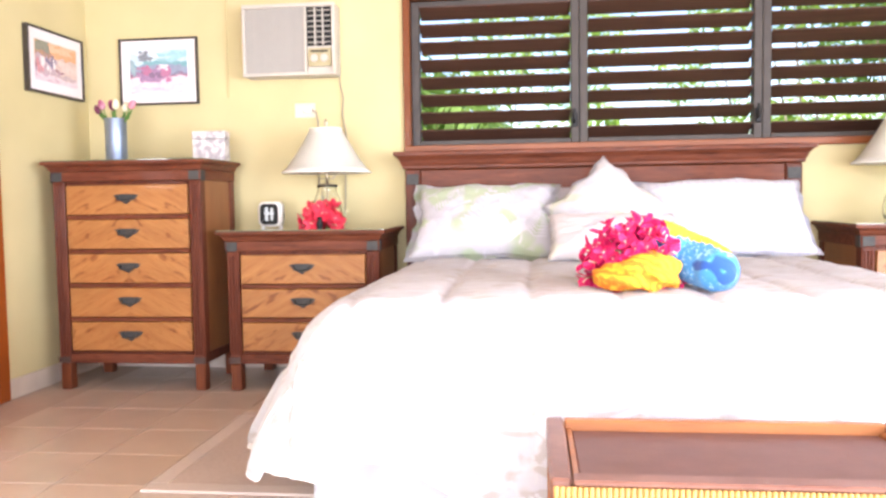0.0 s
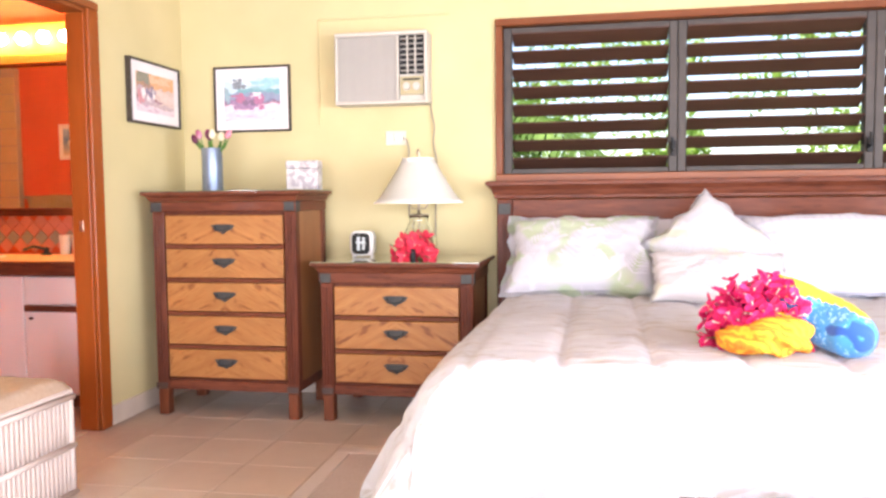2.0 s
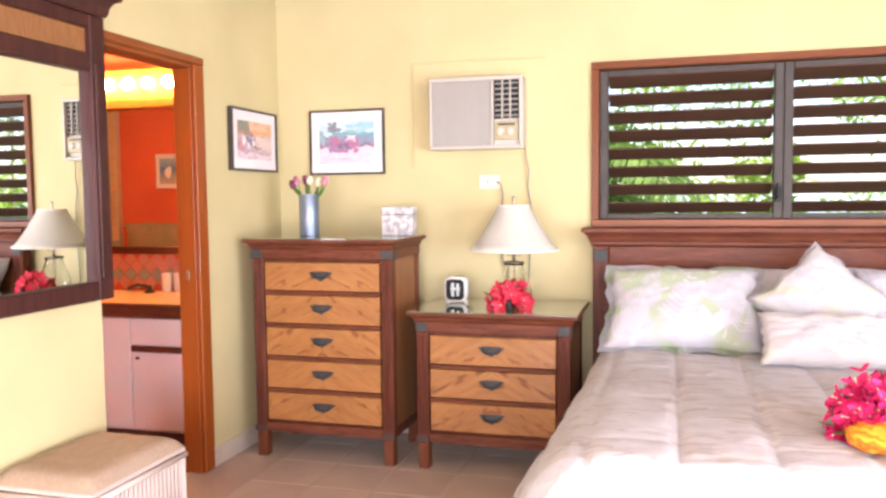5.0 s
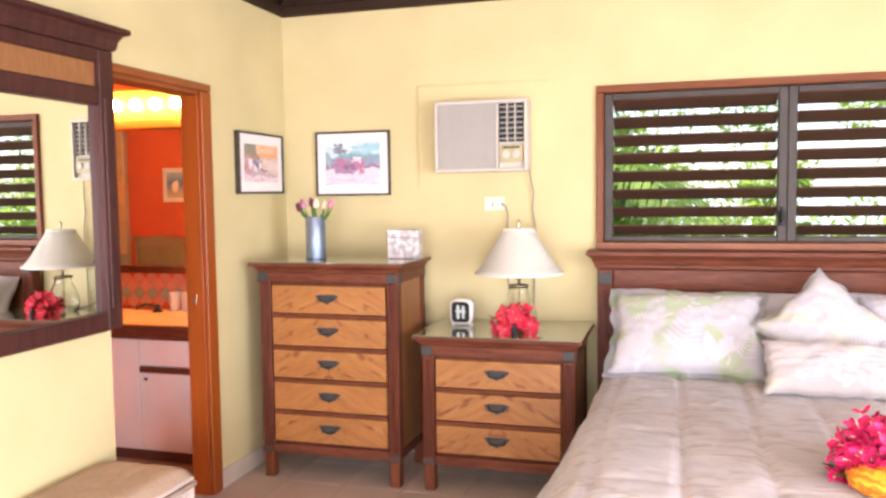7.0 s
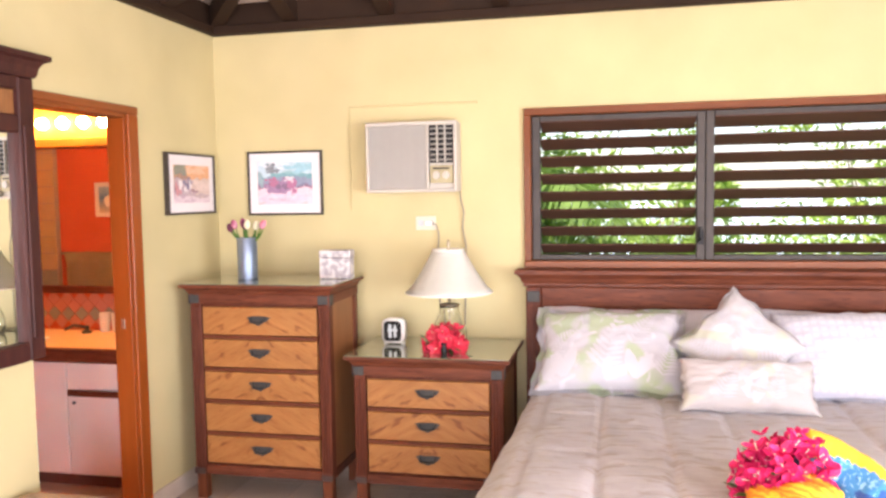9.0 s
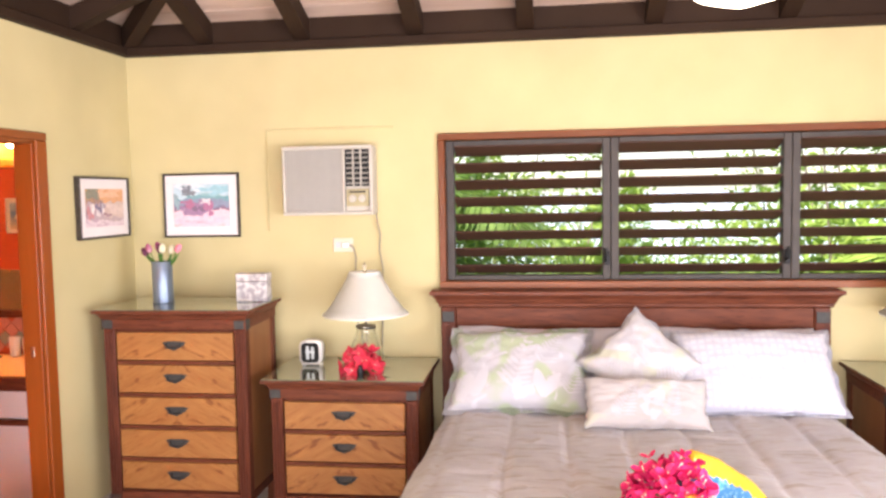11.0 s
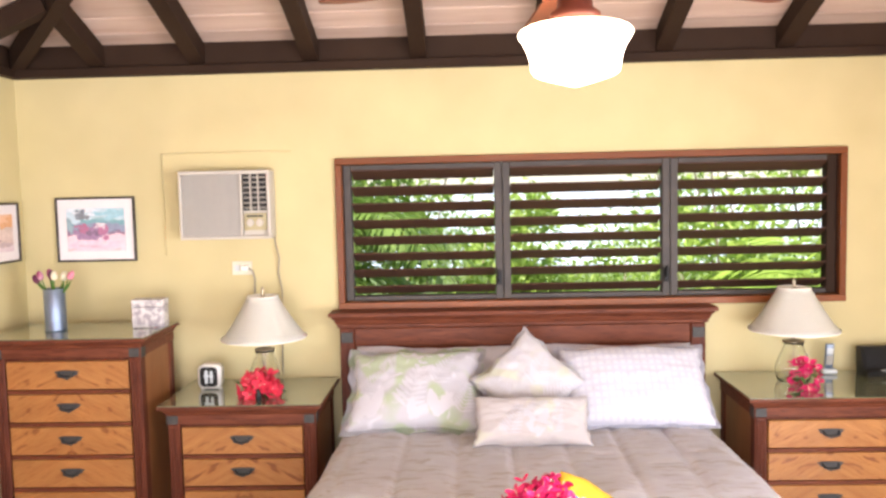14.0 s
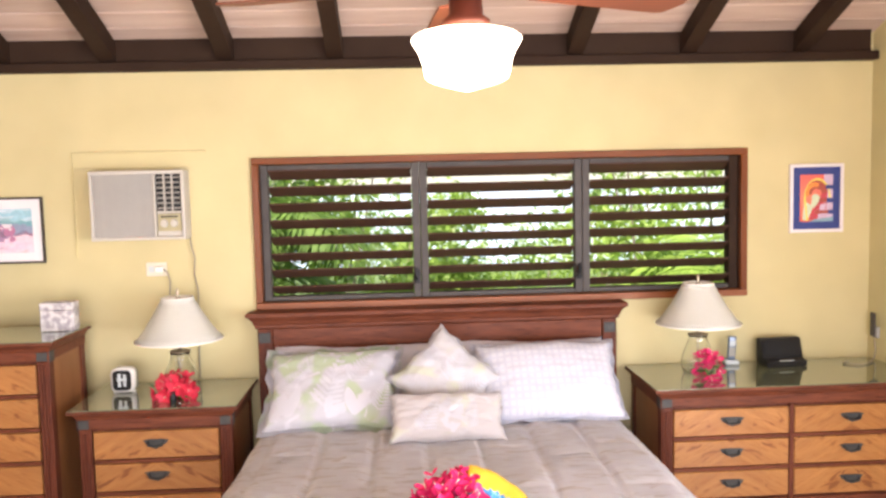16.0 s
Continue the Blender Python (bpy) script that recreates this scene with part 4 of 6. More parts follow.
# ---- outside ----
tagged(part("ground", boxm(-60, 70, 5.4, 30, -1.6, -1.2), M_LAWN), "grassy ground outside the window", "ground", kind="structure")
tagged(part("water", boxm(-3000, 3000, 30.5, 4500, -9, -8), M_WATER), "sea beyond the garden, paled as by glare", "water", kind="structure")
tagged(part("terrace", boxm(-8, 14, -14, YF - 0.21, -0.3, -0.02), M_BASE), "paved terrace outside the room", "terrace", kind="structure")


def shrub(x, y, h, r, n, material, seed):
    rng = random.Random(seed)
    t = thing("shrub", "dense green tropical shrub outside the window", "shrub", (x, y, -1.2), "garden shrubs")
    for k in range(3):
        a = rng.uniform(0, 6.28)
        tb = tube(bmesh.new(), [(0.05 * math.cos(a), 0.05 * math.sin(a), 0), (0.3 * r * math.cos(a), 0.3 * r * math.sin(a), h * 0.4), (0.6 * r * math.cos(a + .3), 0.6 * r * math.sin(a + .3), h * 0.85)], [0.035, 0.016, 0.006], 6)
        part("stem", tb, M_BARK, t)
    verts, faces = [], []
    clumps = [(rng.uniform(-r, r), rng.uniform(-r, r) * 0.6, rng.uniform(0.25, 1.0) * h, rng.uniform(0.25, 0.5) * r) for _ in range(16)]
    for i in range(int(1.45 * n)):
        cx, cy, cz, cr = clumps[rng.randrange(16)]
        v = Vector((rng.gauss(0, 1), rng.gauss(0, 1), rng.gauss(0, 0.8))).normalized() * cr * rng.uniform(0.5, 1.05)
        c = Vector((cx, cy, cz)) + v
        d = Vector((rng.gauss(0, 1), rng.gauss(0, 1), rng.gauss(-0.3, 0.7))).normalized()
        s = d.cross(Vector((rng.gauss(0, 1), rng.gauss(0, 1), rng.gauss(0, 1)))).normalized()
        L, W = rng.uniform(0.07, 0.17), rng.uniform(0.016, 0.032)
        b0 = len(verts)
        nrm = d.cross(s) * 0.012
        verts += [c, c + d * L * 0.5 + s * W + nrm, c + d * L, c + d * L * 0.5 - s * W + nrm]
        faces += [(b0, b0 + 1, b0 + 2), (b0, b0 + 2, b0 + 3)]
    me = bpy.data.meshes.new("foliage")
    me.from_pydata(verts, [], faces)
    me.materials.append(material)
    ob = new("foliage", me)
    ob.parent = t
    tagged(ob, kind="stuff")


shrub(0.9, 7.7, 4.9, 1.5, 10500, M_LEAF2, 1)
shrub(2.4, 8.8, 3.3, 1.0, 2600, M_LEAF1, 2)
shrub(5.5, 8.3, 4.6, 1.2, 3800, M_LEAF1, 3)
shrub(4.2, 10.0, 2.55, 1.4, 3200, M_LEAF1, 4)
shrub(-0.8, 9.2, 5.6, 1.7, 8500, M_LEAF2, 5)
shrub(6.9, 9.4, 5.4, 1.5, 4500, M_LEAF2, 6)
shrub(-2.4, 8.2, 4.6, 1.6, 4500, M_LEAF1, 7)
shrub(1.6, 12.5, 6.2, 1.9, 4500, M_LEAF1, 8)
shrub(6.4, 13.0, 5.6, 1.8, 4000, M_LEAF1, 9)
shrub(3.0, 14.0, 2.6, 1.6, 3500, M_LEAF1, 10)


def palm(x, y, h, seed, material):
    rng = random.Random(seed)
    t = thing("palm", "young palm with arching fronds outside the window", "palm tree", (x, y, -1.2), "garden palms")
    part("trunk", tube(bmesh.new(), [(0, 0, 0), (0.06, 0.03, h * 0.5), (0.02, 0.0, h)], [0.11, 0.085, 0.07], 10), M_BARK, t, "", True)
    for k in range(13):
        a = 2.4 * k + rng.uniform(-0.3, 0.3)
        rise, reach = rng.uniform(0.2, 1.1), rng.uniform(1.2, 1.8)
        spine = []
        for i in range(25):
            f = i / 24
            spine.append(Vector((math.cos(a) * reach * f, math.sin(a) * reach * f, h + rise * math.sin(f * 2.0) - 0.75 * f * f)))
        fb = tube(bmesh.new(), spine, [0.016 * (1 - 0.8 * i / 24) for i in range(25)], 5)
        side = Vector((-math.sin(a), math.cos(a), 0))
        for i in range(3, 25):
            d = (spine[i] - spine[i - 1]).normalized()
            L = 0.62 * math.sin(math.pi * min(0.96, 0.12 + 0.85 * i / 24)) + 0.08
            for sd in (-1, 1):
                for half in (0, 0.5):
                    p = spine[i] - d * half * 0.06
                    e = (side * sd + d * 0.7 + Vector((0, 0, -0.25 + rng.uniform(-0.2, 0.2)))).normalized()
                    n_ = e.cross(d).normalized().cross(e) * 0.016
                    fb.faces.new([fb.verts.new(q) for q in (p, p + e * L * 0.4 + n_, p + e * L + Vector((0, 0, -0.12 * L)), p + e * L * 0.4 - n_)])
        part("frond", fb, material, t)


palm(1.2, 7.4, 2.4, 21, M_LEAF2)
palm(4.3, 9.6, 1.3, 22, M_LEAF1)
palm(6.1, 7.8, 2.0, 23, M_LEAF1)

# ---- case furniture ----
PULL = None


def pull(parent, x, y, z):
    """Bat-wing iron drawer pull."""
    global PULL
    if PULL is None:
        b2 = bmesh.new()
        prism(b2, [(-0.052, 0.012), (-0.03, 0.016), (0.03, 0.016), (0.052, 0.012), (0.04, -0.004), (0.02, -0.012), (0.0, -0.026), (-0.02, -0.012), (-0.04, -0.004)], -0.004, 0)
        tube(b2, [(-0.032, -0.004, 0.006), (-0.028, -0.018, -0.006), (0.0, -0.02, -0.012), (0.028, -0.018, -0.006), (0.032, -0.004, 0.006)], 0.005, 6)
        o = part("pull", b2, M_BRACKET, parent, "dark iron bat-wing pull")
        PULL = o.data
    else:
        o = new("pull", PULL)
        o.parent = parent
        tagged(o, "dark iron bat-wing pull")
    o.matrix_basis = pose(x, y, z) @ Matrix.Scale(1.28, 4)


def chest(name, label, x0, x1, y0, y1, top, rows, cols, leg=0.14, splay=0.0):
    """A chest of drawers: posts, side panels, drawers, corner irons, crown and a glass top. y0 is its front."""
    t = thing(name, label, "chest of drawers" if rows > 3 else "nightstand" if cols == 1 else "dresser", ((x0 + x1) / 2, (y0 + y1) / 2, 0))
    ox, oy = (x0 + x1) / 2, (y0 + y1) / 2
    w, d = x1 - x0, y1 - y0
    X0, X1, Y0, Y1 = -w / 2, w / 2, -d / 2, d / 2
    P = 0.064
    ct = top - 0.105                      # underside of crown frieze
    for px, fx in ((X0, 0.0), (X1 - P, 0.0)):
        for py in (Y0, Y1 - P):
            part("leg", boxm(px + 0.004 + max(fx, 0), px + P - 0.004 + min(fx, 0), py + 0.003, py + P - 0.003, 0, leg - 0.001, 0.004), M_LEG, t)
        part("front_post", boxm(px, px + P, Y0, Y0 + P, leg, ct, 0.006), M_WOOD, t)
        part("back_post", boxm(px, px + P, Y1 - P, Y1, leg, ct, 0.006), M_WOOD, t)
        # reeded bead on the post
        for bx_ in (0.016, 0.032, 0.048):
            part("bead", boxm(px + bx_ - 0.005, px + bx_ + 0.005, Y0 - 0.009, Y0 + 0.001, leg + 0.05, ct - 0.02, 0.003), M_WOOD, t)
    for sx in (X0 + 0.008, X1 - 0.022):
        part("side_panel", boxm(sx, sx + 0.014, Y0 + P, Y1 - P, leg + 0.05, ct - 0.001), M_SIDE, t, "brown figured side panel")
        part("side_rail", boxm(sx - 0.004, sx + 0.018, Y0 + P, Y1 - P, leg, leg + 0.049, 0.003), M_WOOD, t)
    part("back_panel", boxm(X0 + P, X1 - P, Y1 - 0.016, Y1 - 0.004, leg, ct), M_WOOD, t)
    part("bottom_rail", boxm(X0 + P, X1 - P, Y0 + 0.004, Y0 + 0.03, leg, leg + 0.052, 0.004), M_WOODX, t)
    part("carcass", boxm(X0 + P, X1 - P, Y0 + 0.03, Y1 - 0.017, leg + 0.02, ct - 0.002), M_WOOD, t)
    # frieze and crown
    part("frieze", boxm(X0 - 0.004, X1 + 0.004, Y0 - 0.004, Y1, ct, top - 0.052, 0.004), M_WOODX, t)
    cb = crown(bmesh.new(), X0, X1, Y0, Y1, top - 0.051, [(0.006, 0), (0.011, 0.008), (0.016, 0.02), (0.030, 0.032), (0.041, 0.034), (0.041, 0.045), (0.037, 0.049)])
    part("crown", cb, M_WOODX, t)
    part("glass_top", boxm(X0 - 0.038, X1 + 0.038, Y0 - 0.038, Y1 - 0.002, top - 0.0015, top + 0.004, 0.0015), M_TOPGLASS, t, "green-tinted sheet of glass")
    # corner irons
    for px in (X0 - 0.002, X1 - P + 0.002):
        part("corner_iron", boxm(px + 0.004, px + P - 0.004, Y0 - 0.008, Y0 - 0.0045, ct + 0.001, ct + 0.048, 0.0015), M_BRACKET, t)
        part("corner_iron", boxm(px, px + P, Y0 - 0.006, Y0 - 0.0025, leg + 0.002, leg + 0.036, 0.0015), M_IRONB, t)
    part("corner_iron", boxm(X1 + 0.0045, X1 + 0.008, Y0 - 0.002, Y0 + 0.055, ct - 0.005, ct + 0.05, 0.0015), M_BRACKET, t)
    part("corner_iron", boxm(X0 - 0.008, X0 - 0.0045, Y0 - 0.002, Y0 + 0.055, ct - 0.005, ct + 0.05, 0.0015), M_BRACKET, t)
    # drawers
    z0, z1 = leg + 0.054, ct - 0.006
    ix0, ix1 = X0 + P + 0.004, X1 - P - 0.004
    cw = (ix1 - ix0) / cols
    rh = (z1 - z0) / rows
    for c in range(cols):
        if c:
            part("divider", boxm(ix0 + c * cw - 0.013, ix0 + c * cw + 0.013, Y0 + 0.004, Y0 + 0.03, z0, z1, 0.003), M_WOOD, t)
        for r in range(rows):
            if r and c == 0:
                part("drawer_rail", boxm(ix0, ix1, Y0 + 0.006, Y0 + 0.03, z0 + r * rh - 0.011, z0 + r * rh + 0.009, 0.003), M_WOODX, t)
            a, b = ix0 + c * cw + (0.016 if c else 0.003), ix0 + (c + 1) * cw - (0.016 if c < cols - 1 else 0.003)
            dz0, dz1 = z0 + r * rh + 0.013, z0 + (r + 1) * rh - 0.014
            dr = part("drawer", boxm(-(b - a) / 2, (b - a) / 2, -0.012, 0.012, -(dz1 - dz0) / 2, (dz1 - dz0) / 2, 0.004), M_FLAME, t, "golden figured drawer front")
            dr.matrix_basis = pose((a + b) / 2, Y0 + 0.016, (dz0 + dz1) / 2)
            pull(dr, 0, -0.012, 0.008)
    return t


chest("chest_of_drawers", "tall five-drawer chest in dark and golden wood under glass", 0.129, 0.928, 4.40, 4.87, 1.192, 5, 1)
chest("nightstand", "three-drawer nightstand in dark and golden wood under glass", 1.052, 1.84, 4.41, 4.97, 0.824, 3, 1)
chest("dresser", "long low dresser of six drawers in dark and golden wood", 4.128, 5.575, 4.41, 4.97, 0.824, 3, 2)

# ---- bed ----
BX0, BX1 = 1.905, 4.015
bed = thing("bed", "king-size bed with a dark panelled wooden headboard", "bed", (2.96, 3.8, 0))
inv = pose(-2.96, -3.8, 0)


def bpart(name, b2, m, label="", smooth=False):
    bmesh.ops.transform(b2, matrix=inv, verts=b2.verts[:])
    return part(name, b2, m, bed, label, smooth)


for x in (BX0, BX1 - 0.085):
    p = bpart("headboard_post", boxm(x, x + 0.085, 4.885, 4.965, 0, 1.135, 0.006), M_WOOD)
    part("bead", boxm(x + 0.033 - 2.96, x + 0.052 - 2.96, 4.880 - 3.8, 4.886 - 3.8, 0.55, 1.03, 0.003), M_WOOD, p)
    part("corner_iron", boxm(x + 0.008 - 2.96, x + 0.077 - 2.96, 4.876 - 3.8, 4.884 - 3.8, 1.052, 1.112, 0.002), M_BRACKET, p, "dark iron corner plate")
bpart("headboard_panel", boxm(BX0 + 0.085, BX1 - 0.085, 4.915, 4.945, 0.30, 1.02, 0.002), M_HEADP, "golden-brown figured wood panel")
bpart("headboard_rail", boxm(BX0 + 0.085, BX1 - 0.085, 4.893, 4.955, 1.021, 1.134, 0.006), M_WOODX)
bpart("panel_bead", boxm(BX0 + 0.086, BX1 - 0.086, 4.897, 4.914, 1.000, 1.020, 0.005), M_WOODX)
b2 = crown(bmesh.new(), BX0, BX1, 4.885, 4.965, 1.136, [(0.004, 0), (0.012, 0.006), (0.012, 0.02), (0.020, 0.03), (0.026, 0.05), (0.046, 0.072), (0.056, 0.074), (0.056, 0.092), (0.05, 0.097)])
bpart("headboard_cornice", b2, M_WOODX)
bpart("side_rail", boxm(1.99, 2.02, 2.77, 4.884, 0.16, 0.36, 0.004), M_WOOD)
bpart("side_rail", boxm(3.90, 3.93, 2.77, 4.884, 0.16, 0.36, 0.004), M_WOOD)
for x in (2.02, 3.82):
    bpart("foot_leg", boxm(x, x + 0.08, 2.78, 2.86, 0, 0.36, 0.004), M_WOOD)
bpart("box_spring", boxm(2.021, 3.899, 2.78, 4.88, 0.20, 0.40, 0.02), M_SHEET)
bpart("mattress", boxm(1.99, 3.93, 2.77, 4.88, 0.401, 0.645, 0.05, 3), M_SHEET, "white mattress", True)


# bed skirt with pleats
def skirt():
    b2 = bmesh.new()
    path = []
    for i in range(120):
        path.append((1.965, 4.5 - 1.76 * i / 119))
    for i in range(140):
        path.append((1.965 + 1.99 * i / 139, 2.74))
    for i in range(120):
        path.append((3.955, 2.74 + 1.76 * i / 119))
    rows = []
    for z in (0.42, 0.25, 0.02):
        k = (0.42 - z) / 0.4
        row = []
        for i, (x, y) in enumerate(path):
            o = (0.012 * math.sin(i * 0.9) + 0.008 * math.sin(i * 0.37)) * k + 0.01 * k
            cx, cy = (x - 2.96), (y - 4.2)
            nx, ny = (math.copysign(1, cx), 0) if abs(y - 2.74) > 1e-6 else (0, -1)
            row.append(b2.verts.new((x + nx * o, y + ny * o, z)))
        rows.append(row)
    for a, b in zip(rows, rows[1:]):
        for i in range(len(path) - 1):
            b2.faces.new((a[i], a[i + 1], b[i + 1], b[i]))
    bmesh.ops.solidify(b2, geom=b2.faces[:], thickness=0.004)
    o = part("bed_skirt", b2, M_SKIRT, None, "", True)
    return tagged(o, "gathered white bed skirt under the comforter", "bed skirt")


skirt()


def comforter():
    R, TOP = 0.15, 0.692
    x0, x1, y0, y1 = 1.965 + R, 3.945 - R, 2.69 + R, 4.62
    D = 0.56
    nx, ny = 170, 190
    us = np.linspace(x0 - D, x1 + D, nx)
    vs = np.linspace(y0 - 0.65, y1, ny)
    b2 = bmesh.new()
    grid = []
    for v in vs:
        row = []
        for u in us:
            cx, cy = min(max(u, x0), x1), max(v, y0)
            dx, dy = u - cx, v - cy
            dy *= 1 - 0.13 * (math.exp(-((cx - x0) / 0.2) ** 2) + math.exp(-((cx - x1) / 0.2) ** 2))
            d = max(abs(dx), abs(dy))
            L = math.hypot(dx, dy)
            n = Vector((dx, dy)) / L if L > 1e-9 else Vector((0, 0))
            head = min(1, max(0, (4.45 - v) / 1.1))
            flare = 0.46 * head * head * (3 - 2 * head) if abs(dx) > 1e-9 else 0.10
            if abs(dx) > 1e-9 and abs(dy) > 1e-9:
                flare = 0.42
                d = max(abs(dx), abs(dy))
            arc = R * math.pi / 2
            if d < arc:
                out, drop = R * math.sin(d / R), R * (1 - math.cos(d / R))
            else:
                e = d - arc
                out, drop = R + 1.35 * flare * (e - 0.9 * e * e), R + e * 0.97
            if abs(dx) > 1e-9:
                out += (0.028 + 0.047 * head) * min(1, d / arc)
            k = min(1, drop / 0.4)
            s = (cy if abs(dx) > abs(dy) else cx) + math.atan2(dy, dx) * 0.25
            out += k * k * (0.030 * math.sin(s * 9.0 + 0.6) + 0.014 * math.sin(s * 23.0)) * (0.35 + 0.65 * head)
            # quilting channels and cross seams
            qx = abs(((u - 2.07) / 0.262 + 0.5) % 1 - 0.5) * 2
            qy = abs(((v - 4.0 + 0.13 * (int((u - 2.07) / 0.262 + 40) % 2)) / 0.52 + 0.5) % 1 - 0.5) * 2
            puff = 0.017 * (1 - (1 - min(1, qx * 3.2)) ** 2) + 0.006 * (1 - (1 - min(1, qy * 6)) ** 2)
            wr = 0.010 * noise.noise(Vector((u * 5, v * 4, 0.3))) + 0.005 * noise.noise(Vector((u * 16, v * 13, 2)))
            lift = puff - 0.035 + wr
            px, py = cx + n.x * (out + lift * min(1, d / arc)), cy + n.y * (out + lift * min(1, d / arc))
            pz = TOP - drop + lift * max(0, 1 - d / arc)
            pz += 0.02 * k * math.sin(s * 5)
            row.append(b2.verts.new((px, py, pz)))
        grid.append(row)
    for j in range(ny - 1):
        for i in range(nx - 1):
            b2.faces.new((grid[j][i], grid[j][i + 1], grid[j + 1][i + 1], grid[j + 1][i]))
    edge_line = [grid[j][0].co.copy() for j in range(ny - 1, 0, -2)] + [grid[0][i].co.copy() for i in range(0, nx, 2)] + [grid[j][nx - 1].co.copy() for j in range(1, ny, 2)]
    r = bmesh.ops.solidify(b2, geom=b2.faces[:], thickness=0.02)
    o = part("comforter", b2, M_COMF, None, "", True)
    part("corded_edge", tube(bmesh.new(), edge_line, 0.009, 6), M_COMF, o, "corded comforter edge", True)
    return tagged(o, "quilted beige leaf-patterned comforter over the bed", "comforter")


comforter()


def pillow(name, label, w, h, t, m, material, flange=0.0, seed=0, category="pillow", ferns=()):
    """A stuffed pillow in its own x (wide) and y (high) plane, its thickness along z."""
    n = 44
    b2 = bmesh.new()
    sides = []
    for sgn in (1, -1):
        g = []
        for j in range(n + 1):
            row = []
            for i in range(n + 1):
                u, v = 2 * i / n - 1, 2 * j / n - 1
                fu, fv = (1 - abs(u) ** 2.6), (1 - abs(v) ** 2.6)
                z = t / 2 * (max(0, fu) * max(0, fv)) ** 0.42
                z += 0.012 * fu * fv * noise.noise(Vector((u * 2.2 + seed, v * 2.2, sgn))) + 0.006 * min(1, 3 * fu * fv) * noise.noise(Vector((u * 6 + seed, v * 6, sgn * 2)))
                pinch = 1 - 0.06 * (1 - v * v) * abs(u) ** 3
                pinv = 1 - 0.07 * (1 - u * u) * abs(v) ** 3
                edge = 0.006 * math.sin(v * 17 + seed) * (abs(u) > 0.97) * (flange > 0)
                ex = 0.016 * noise.noise(Vector((v * 1.6, seed * 3.1, u))) * abs(u)
                ey = (0.020 * noise.noise(Vector((u * 2.1, seed * 1.7, v))) + 0.006 * noise.noise(Vector((u * 6, seed, v)))) * abs(v)
                row.append(b2.verts.new((u * w / 2 * pinch + edge + ex, v * h / 2 * pinv + ey, sgn * max(z, 0.0) + sgn * 0.003)))
            g.append(row)
        sides.append(g)
        for j in range(n):
            for i in range(n):
                q = (g[j][i], g[j][i + 1], g[j + 1][i + 1], g[j + 1][i])
                b2.faces.new(q if sgn > 0 else q[::-1])
    front = [[v.co.copy() for v in row] for row in sides[0]]
    rim = lambda g: [g[0][i] for i in range(n)] + [g[j][n] for j in range(n)] + [g[n][n - i] for i in range(n)] + [g[n - j][0] for j in range(n)]
    A, B = rim(sides[0]), rim(sides[1])
    for i in range(len(A)):
        k2 = (i + 1) % len(A)
        b2.faces.new((A[k2], A[i], B[i], B[k2]))
    o = part(name, b2, material, None, "", True)
    o.matrix_basis = m
    tagged(o, label, category)
    if ferns:
        def at(px, py):
            """A place on the front of the pillow, px and py in metres from its middle."""
            i, j = min(max((px / w + 0.5) * n, 0), n - 0.001), min(max((py / h + 0.5) * n, 0), n - 0.001)
            a, b, g = int(i), int(j), front
            p = g[b][a].lerp(g[b][a + 1], i - a).lerp(g[b + 1][a].lerp(g[b + 1][a + 1], i - a), j - b)
            return p + Vector((0, 0, 0.0022))
        fb = bmesh.new()
        for px, py, ang, length, broad in ferns:
            ca, sa = math.cos(radians(ang)), math.sin(radians(ang))
            count = 9 if broad < 0.5 else 1
            for k in range(count):
                f = (k + 0.7) / count
                for sd in (-1, 1):
                    if count == 1:
                        bx0, by0, la, ll, lw = px, py, radians(ang + sd * 22), length, length * 0.20
                    else:
                        bx0, by0 = px + ca * length * f, py + sa * length * f
                        la, ll, lw = radians(ang + sd * 58), length * broad * (1.15 - f) ** 0.7, length * 0.036
                    cl, sl = math.cos(la), math.sin(la)
                    rows_ = []
                    for q in (0, 0.25, 0.5, 0.75, 1.0):
                        wd = lw * math.sin(math.pi * min(0.97, max(0.06, q))) ** 0.7
                        cx, cy = bx0 + cl * ll * q, by0 + sl * ll * q
                        rows_.append([fb.verts.new(at(cx - sl * wd * e, cy + cl * wd * e)) for e in (-1, 0, 1)])
                    for ra, rb_ in zip(rows_, rows_[1:]):
                        for e in (0, 1):
                            fb.faces.new((ra[e + 1], ra[e], rb_[e], rb_[e + 1]))
        bmesh.ops.recalc_face_normals(fb, faces=fb.faces[:])
        tagged(part("woven_leaves", fb, M_FERN, o, "white woven fern leaves", True), kind="stuff")
    if flange:
        fb = bmesh.new()
        N = 30
        pts = [(-1 + 2 * i / N, -1) for i in range(N)] + [(1, -1 + 2 * i / N) for i in range(N)] + [(1 - 2 * i / N, 1) for i in range(N)] + [(-1, 1 - 2 * i / N) for i in range(N)]
        inn, outv = [], []
        for i, (u, v) in enumerate(pts):
            f = flange * (1 + 0.22 * math.sin(i * 0.8 + seed))
            pinch, pinv = 1 - 0.06 * (1 - v * v) * abs(u) ** 3, 1 - 0.07 * (1 - u * u) * abs(v) ** 3
            wv = 0.012 * math.sin(i * 0.55 + seed)
            ex = 0.016 * noise.noise(Vector((v * 1.6, seed * 3.1, u))) * abs(u)
            ey = (0.020 * noise.noise(Vector((u * 2.1, seed * 1.7, v))) + 0.006 * noise.noise(Vector((u * 6, seed, v)))) * abs(v)
            inn.append(fb.verts.new((u * w / 2 * pinch * 0.985 + ex, v * h / 2 * pinv * 0.985 + ey, 0)))
